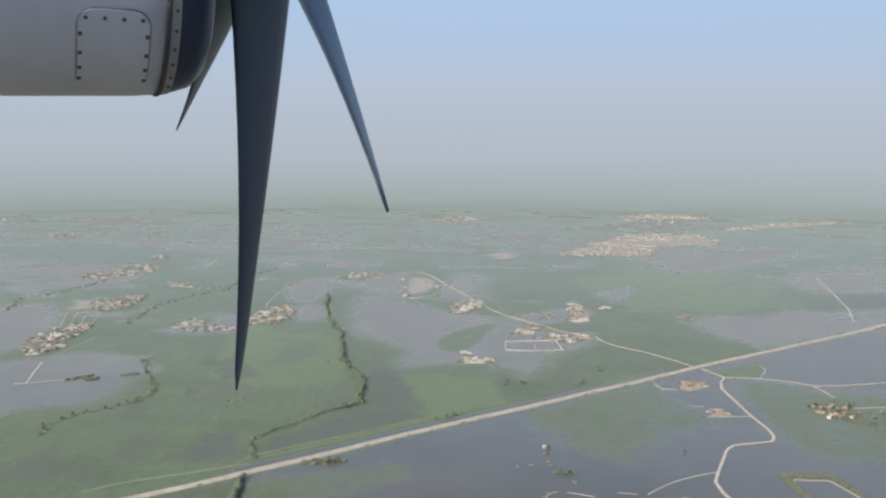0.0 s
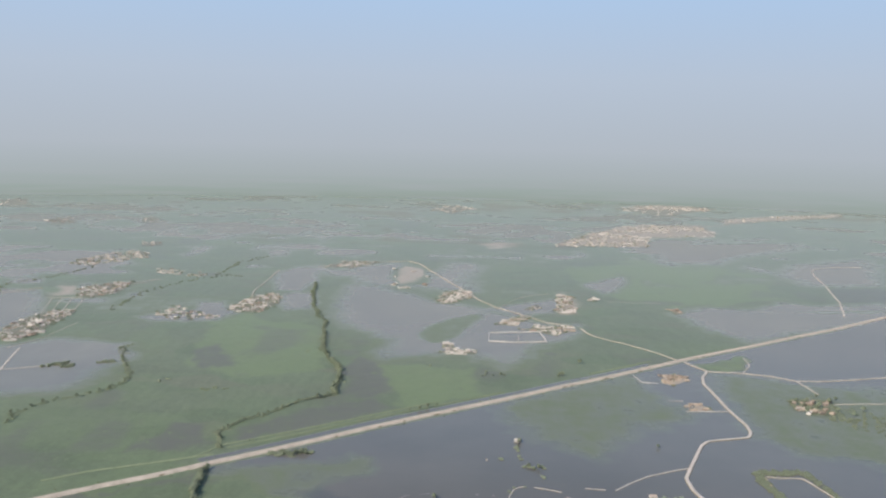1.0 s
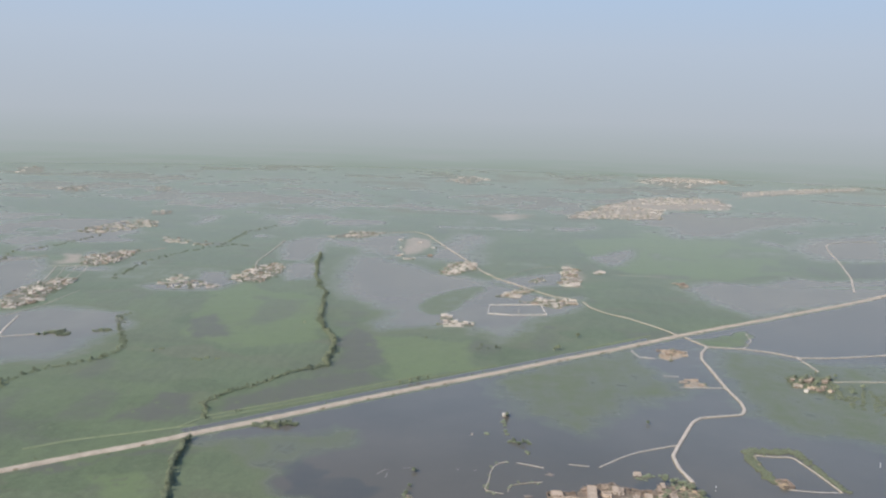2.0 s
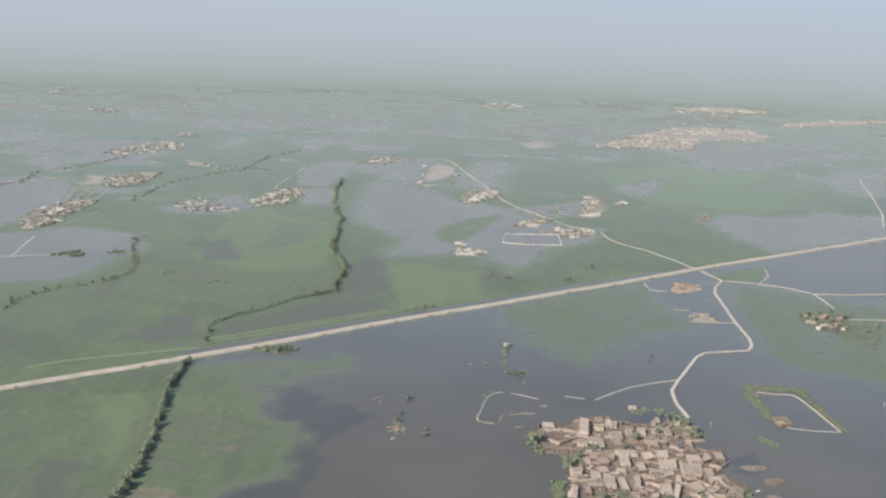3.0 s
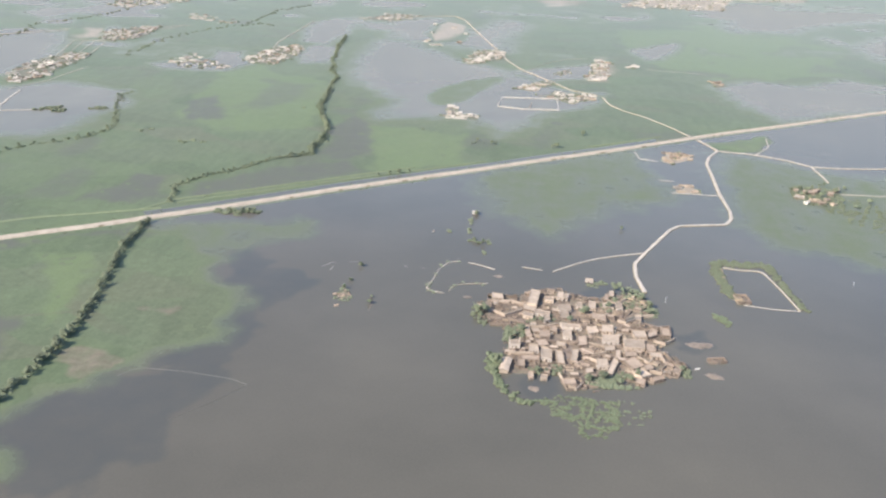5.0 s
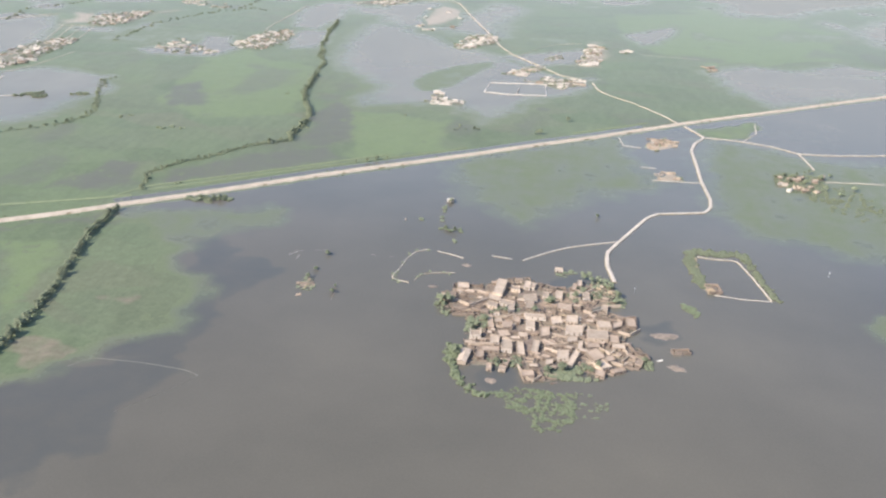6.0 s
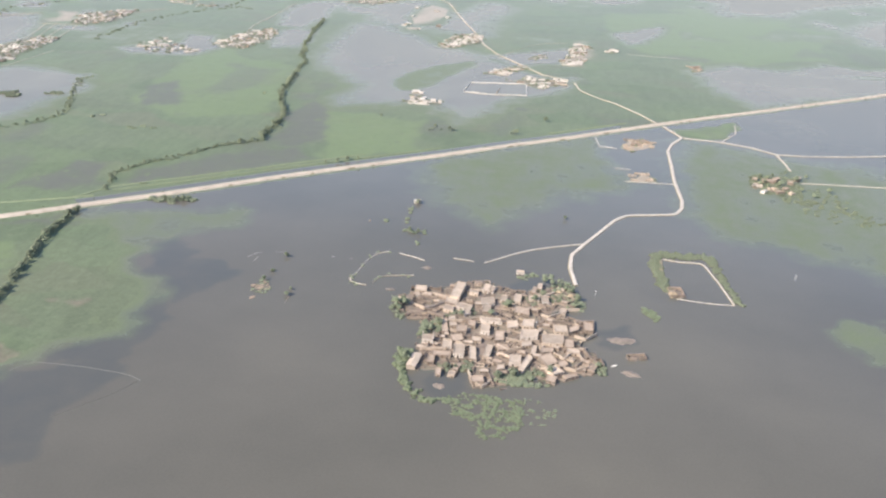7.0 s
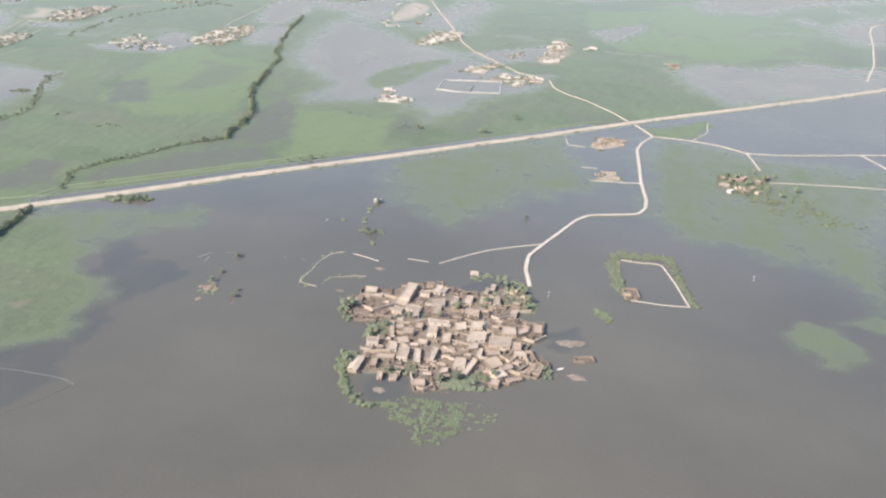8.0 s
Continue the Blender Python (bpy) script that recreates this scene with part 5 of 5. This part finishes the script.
VILLAGE_WALLS.append([(213, 679), (224, 677), (232, 675), (244, 679)])
VILLAGE_WALLS.append([(275, 676), (281, 660), (289, 654), (287, 663), (281, 660)])
VILLAGE_WALLS.append([(252, 667), (262, 657), (270, 673), (277, 675)])
VILLAGE_WALLS.append([(255, 648), (270, 643), (281, 650)])
VILLAGE_WALLS.append([(144, 699), (160, 706), (171, 703)])
VILLAGE_WALLS.append([(174, 696), (187, 698), (202, 707)])
VILLAGE_WALLS.append([(179, 682), (185, 680), (194, 687)])
VILLAGE_WALLS.append([(190, 674), (201, 678), (212, 677)])
VILLAGE_WALLS.append([(177, 667), (191, 664)])
VILLAGE_WALLS.append([(163, 651), (181, 654)])
VILLAGE_WALLS.append([(170, 645), (184, 644)])
VILLAGE_WALLS.append([(215, 667), (223, 661), (232, 665)])
VILLAGE_WALLS.append([(216, 655), (226, 652)])
VILLAGE_WALLS.append([(209, 646), (215, 640), (221, 642)])
VILLAGE_WALLS.append([(199, 629), (203, 615), (210, 610), (215, 618)])
VILLAGE_WALLS.append([(227, 718), (237, 731)])
VILLAGE_WALLS.append([(213, 729), (226, 725)])
VILLAGE_WALLS.append([(145, 733), (159, 738), (171, 734)])
VILLAGE_WALLS.append([(146, 718), (157, 711), (170, 724)])
VILLAGE_WALLS.append([(231, 692), (239, 685), (247, 688)])
VILLAGE_WALLS.append([(269, 692), (277, 689), (285, 699)])
VILLAGE_WALLS.append([(235, 759), (244, 751), (253, 761)])
VILLAGE_WALLS.append([(240, 740), (247, 734)])
VILLAGE_WALLS.append([(220, 702), (230, 700), (234, 708)])
VILLAGE_WALLS.append([(272, 667), (275, 657), (270, 648)])
for s, line in enumerate(VILLAGE_WALLS):
    long_wall(line, "winding pale mud wall along a village lane", 2.3 + 0.2 * (s % 3), False, 40 + s, PALE_ROOF if s % 3 else MUD_WALL)
for s, line in enumerate(([(-3, 774), (3, 784), (25, 791)], [(5, 762), (6, 781)], [(65, 791), (83, 790)], [(52, 699), (52, 724)])):
    long_wall(line, "drowned low wall just breaking the water", 0.16, False, 20 + s, WET_MUD)
for s, line in enumerate(([(-89, 568), (-81, 581), (-46, 582), (-14, 579), (-4, 574)], [(-4, 574), (-15, 554), (-37, 525)])):
    ribbon("embankment", line, 0.8, 0.26, SILT_BANK, "drowned field bank barely above the water", "embankment", seed=95 + s, slope=SILT_BANK)
for s, line in enumerate(([(-704, 1693), (-658, 1544)], [(-687, 1699), (-640, 1534)], [(-666, 1695), (-626, 1540)], [(-647, 1702), (-606, 1536)], [(-716, 1694), (-650, 1708)], [(-872, 1692), (-823, 1727), (-767, 1796)], [(-619, 1907), (-586, 1947)], [(-595, 1293), (-575, 1362), (-569, 1481)])):
    ribbon("embankment", line, 1.5, 0.6, DUST, "pale bank between drying yards", "embankment", seed=80 + s)
put(PALE_KINDS[0], pose(114, 939, 0.6, 0, 0, 5), "huts standing in the flood", (0.7, 0.8, 0.6))
ribbon("embankment", [(345, 853), (358, 850), (379, 852), (387, 815), (394, 773)], 1.2, 0.8, DUST, "pale earth bank round a square pond", "embankment", seed=70)
ribbon("embankment", [(394, 773), (372, 772), (349, 775)], 1.0, 0.5, DUST, "thin pale bank closing a square pond", "embankment", seed=72)
ribbon("embankment", [(346, 776), (341, 815), (343, 850)], 2.4, 0.6, BANK, "brown earth bank round a square pond", "embankment", seed=71)



def islet(x, y, w, d, turn, seed):
    """A low heap of bare mud above the water."""
    r = random.Random(seed)
    bm = bmesh.new()
    rows = []
    for k, (q, z) in enumerate(((1.0, -0.5), (0.85, 0.25), (0.55, 0.6), (0.25, 0.85))):
        rows.append([bm.verts.new((w / 2 * q * math.cos(t) * r.uniform(0.55, 1.25), d / 2 * q * math.sin(t) * r.uniform(0.55, 1.25), z * r.uniform(0.8, 1.2))) for t in [2 * math.pi * j / 18 for j in range(18)]])
    for a, c in zip(rows, rows[1:]):
        for j in range(18):
            bm.faces.new((a[j], a[(j + 1) % 18], c[(j + 1) % 18], c[j]))
    bm.faces.new(rows[-1])
    ob = tagged(part("mud_islet", bm, WET_MUD), "low brown mud heap standing out of the flood", "islet", "mud islets in the flood")
    ob.matrix_basis = pose(x, y, 0, 0, 0, turn)


for s, (x, y, w, d, a) in enumerate(((304, 695, 24, 13, 5), (311, 672, 18, 9, 20), (307, 649, 15, 9, -20), (147, 787, 9, 8, 0), (125, 740, 9, 6, 10), (350, 785, 17, 22, 10), (183, 607, 9, 10, 0), (115, 939, 8, 8, 0), (79, 880, 3, 9, 10), (27, 722, 12, 14, 0), (214, 625, 24, 32, 0))):
    islet(x, y, w, d, a, s)
for s, (x, y, w, d, a) in enumerate(((312, 672, 13, 6, 15), (350, 786, 11, 15, 8))):
    ob = yard(80 + s, w, d, "broken mud walls on a heap in the flood")
    ob.matrix_basis = pose(x, y, 0.5, 0, 0, a)


def pole(x, y, h, label):
    root = tagged(new("utility_pole"), label, "pole")
    bm = bmesh.new()
    limb(bm, Vector((0, 0, -0.6)), Vector((0, 0, h)), 0.15, 0.1, 8)
    part("shaft", bm, POLE, root)
    bm = bmesh.new()
    box(bm, -0.9, 0.9, -0.08, 0.08, h - 0.8, h - 0.6)
    part("crossarm", bm, POLE, root)
    root.matrix_basis = place(x, y, 20)


for x, y in ((453, 835), (285, 765), (241, 700)):
    pole(x, y, 6.0, "pale concrete pole standing in the flood")


def boat(x, y, turn):
    root = tagged(new("boat"), "small white open boat lying on the flood water", "boat")
    bm = bmesh.new()
    rows = []
    for k in range(9):
        u = k / 8 * 2 - 1
        w = 0.85 * (1 - abs(u) ** 2.5) + 0.05
        rows.append([bm.verts.new((u * 2.6, s * w * f, z + 0.25 * u * u)) for s, f, z in ((-1, 1, 0.55), (-1, 0.7, 0.0), (1, 0.7, 0.0), (1, 1, 0.55), (1, 0.86, 0.53), (1, 0.55, 0.12), (-1, 0.55, 0.12), (-1, 0.86, 0.53))])
    for a, b in zip(rows, rows[1:]):
        for k in range(8):
            bm.faces.new((a[k], a[(k + 1) % 8], b[(k + 1) % 8], b[k]))
    bm.faces.new(list(reversed(rows[0])))
    bm.faces.new(rows[-1])
    part("hull", bm, WOOD, root)
    for u in (-1, 0.6):
        bm = bmesh.new()
        box(bm, u - 0.15, u + 0.15, -0.65, 0.65, 0.34, 0.4)
        part("thwart", bm, WOOD, root)
    root.matrix_basis = pose(x, y, 0.1, 0, 0, turn)


boat(296, 657, 30)
boat(79, 879, 75)


# models that found no place are taken away
for ob in KINDS + PALE_KINDS + HUTS + RUINS + YARDS + PALE_YARDS:
    if ob.name not in first:
        for o in list(ob.children_recursive) + [ob]:
            bpy.data.objects.remove(o)

# ---- the turboprop engine, hung in the air to fit the opening camera view ----
def lathe(bm, profile, n=48):
    """A body of revolution round the x axis; profile of (x, radius)."""
    rows = [[bm.verts.new((x, r * math.cos(a), r * math.sin(a))) for a in [2 * math.pi * k / n for k in range(n)]] for x, r in profile]
    for a, b in zip(rows, rows[1:]):
        for k in range(n):
            bm.faces.new((a[k], a[(k + 1) % n], b[(k + 1) % n], b[k]))
    bm.faces.new(rows[0])
    bm.faces.new(list(reversed(rows[-1])))
    bmesh.ops.recalc_face_normals(bm, faces=bm.faces)


def cowl_patch(bm, x0, x1, a0, a1, r, lift, n=12, corner=0.05):
    """A rounded panel lying on the cowling between two bearings, in degrees below the side."""
    w, h = x1 - x0, radians(a1 - a0) * r

    def at(u, v, rr):
        a = radians(a0) + v / r
        return Vector((x0 + u, -rr * math.cos(a), -rr * math.sin(a)))
    vs = [corner * (1 - math.cos(radians(18 * k))) for k in range(6)]
    vs += [corner + (h - 2 * corner) * k / n for k in range(1, n)] + [h - v for v in reversed(vs)]
    rows = []
    for v in vs:
        e = max(0.0, corner - min(v, h - v))
        inset = corner - math.sqrt(max(0.0, corner * corner - e * e))
        rows.append([bm.verts.new(at(u, v, rr)) for u, rr in ((inset, r - 0.03), (inset, r + lift), (w - inset, r + lift), (w - inset, r - 0.03))])
    for a, b in zip(rows, rows[1:]):
        for k in range(3):
            bm.faces.new((a[k], a[k + 1], b[k + 1], b[k]))
    bm.faces.new(rows[0])
    bm.faces.new(list(reversed(rows[-1])))
    bmesh.ops.recalc_face_normals(bm, faces=bm.faces)


def engine():
    paint = plain("cowling_paint", (0.56, 0.58, 0.62), (0.65, 0.67, 0.71), 1.5, rough=0.35, spread=0.03, relief=0.02)
    seam = plain("seam_rubber", (0.06, 0.06, 0.07), (0.10, 0.10, 0.11), 8, rough=0.7, spread=0.02)
    navy = plain("navy_paint", (0.018, 0.035, 0.075), (0.027, 0.048, 0.095), 2, rough=0.3, spread=0.03, relief=0.02)
    black = plain("blade_composite", (0.026, 0.040, 0.062), (0.038, 0.055, 0.082), 3, rough=0.4, spread=0.05, relief=0.03)
    bare = plain("worn_edge", (0.30, 0.30, 0.30), (0.42, 0.42, 0.42), 12, rough=0.5, spread=0.03)
    root = tagged(new("aircraft_engine"), "grey turboprop engine cowling with dark propeller blades at rest", "engine")
    bm = bmesh.new()
    lathe(bm, [(-3.6, 0.30), (-3.2, 0.44), (-2.4, 0.49), (-1.4, 0.495), (-0.9, 0.49), (-0.5, 0.475), (-0.405, 0.467)])
    cowling = part("cowling", bm, paint, root, smooth=True)
    bm = bmesh.new()
    lathe(bm, [(-0.413, 0.40), (-0.413, 0.472), (-0.405, 0.474), (-0.397, 0.472), (-0.397, 0.40)])
    part("seam", bm, seam, cowling)
    bm = bmesh.new()
    lathe(bm, [(-0.397, 0.40), (-0.397, 0.468), (-0.365, 0.462), (-0.365, 0.40)])
    part("trim_ring", bm, bare, cowling, "worn bare metal ring")
    bm = bmesh.new()
    lathe(bm, [(-0.365, 0.40), (-0.365, 0.460), (-0.29, 0.435), (-0.25, 0.39), (-0.235, 0.34), (-0.235, 0.2)])
    part("nose_ring", bm, navy, root, "glossy navy blue nose ring", smooth=True)
    bm = bmesh.new()
    cowl_patch(bm, -0.695, -0.464, 27.3, 68.7, 0.4735, 0.012, corner=0.06)
    gasket = part("panel_gasket", bm, seam, cowling)
    bm = bmesh.new()
    cowl_patch(bm, -0.692, -0.467, 27.6, 68.4, 0.4735, 0.0145, corner=0.055)
    panel = part("access_panel", bm, paint, cowling)
    spots = [(-0.684, a) for a in (38, 47, 55, 62)] + [(-0.475, a) for a in (38, 47, 55, 62)] + [(-0.668 + 0.0587 * k, 31) for k in range(4)]
    for x, a in spots:
        bm = bmesh.new()
        limb(bm, Vector((0, 0, 0)), Vector((0, -0.006, 0)), 0.0075, 0.006, 8)
        screw = part("screw", bm, seam, cowling)
        t = radians(a)
        screw.matrix_basis = pose(x, -0.4875 * math.cos(t), -0.4875 * math.sin(t), a, 0, 0)
    for a in range(0, 80, 9):
        bm = bmesh.new()
        limb(bm, Vector((0, 0, 0)), Vector((0, -0.005, 0)), 0.006, 0.005, 8)
        rivet = part("rivet", bm, seam, cowling)
        t = radians(a)
        rivet.matrix_basis = pose(-0.38, -0.466 * math.cos(t), -0.466 * math.sin(t), a, 0, 0)
    bm = bmesh.new()
    lathe(bm, [(-0.235, 0.21), (-0.1, 0.22), (0.05, 0.20), (0.16, 0.14), (0.24, 0.06), (0.27, 0.01)])
    part("spinner", bm, navy, root, smooth=True).matrix_basis = pose(0, 0, 0.3)  # shaft raised above the cowling's middle so the blades fit the camera's view
    for k in range(6):
        bm = bmesh.new()
        rows = []
        for s in range(19):
            u = s / 18
            z = 0.12 + u * 1.85
            chord = (0.36 - 0.26 * u) * (1.0 if u < 0.9 else math.sqrt(max(0.01, 1 - ((u - 0.9) / 0.1) ** 2)))
            thick = 0.05 * (1 - u) + 0.008
            twist = radians(62 - 34 * u)
            sweep = -0.09 * u * u
            ring = []
            for q in range(12):
                t = 2 * math.pi * q / 12
                a, c = chord / 2 * math.cos(t), thick / 2 * math.sin(t)
                ring.append(bm.verts.new((a * math.sin(twist) + c * math.cos(twist) + sweep, a * math.cos(twist) - c * math.sin(twist), -z)))
            rows.append(ring)
        for a, b in zip(rows, rows[1:]):
            for q in range(12):
                bm.faces.new((a[q], a[(q + 1) % 12], b[(q + 1) % 12], b[q]))
        bm.faces.new(rows[0])
        bm.faces.new(list(reversed(rows[-1])))
        bmesh.ops.recalc_face_normals(bm, faces=bm.faces)
        blade = part("propeller_blade", bm, black, root, smooth=True)
        blade.matrix_basis = pose(0, 0, 0.3, -(-4 + 60 * k), 0, 0)
    root.matrix_basis = pose(-0.71, 3.62, EYE + 0.665, 0, 0, math.degrees(COURSE))


engine()
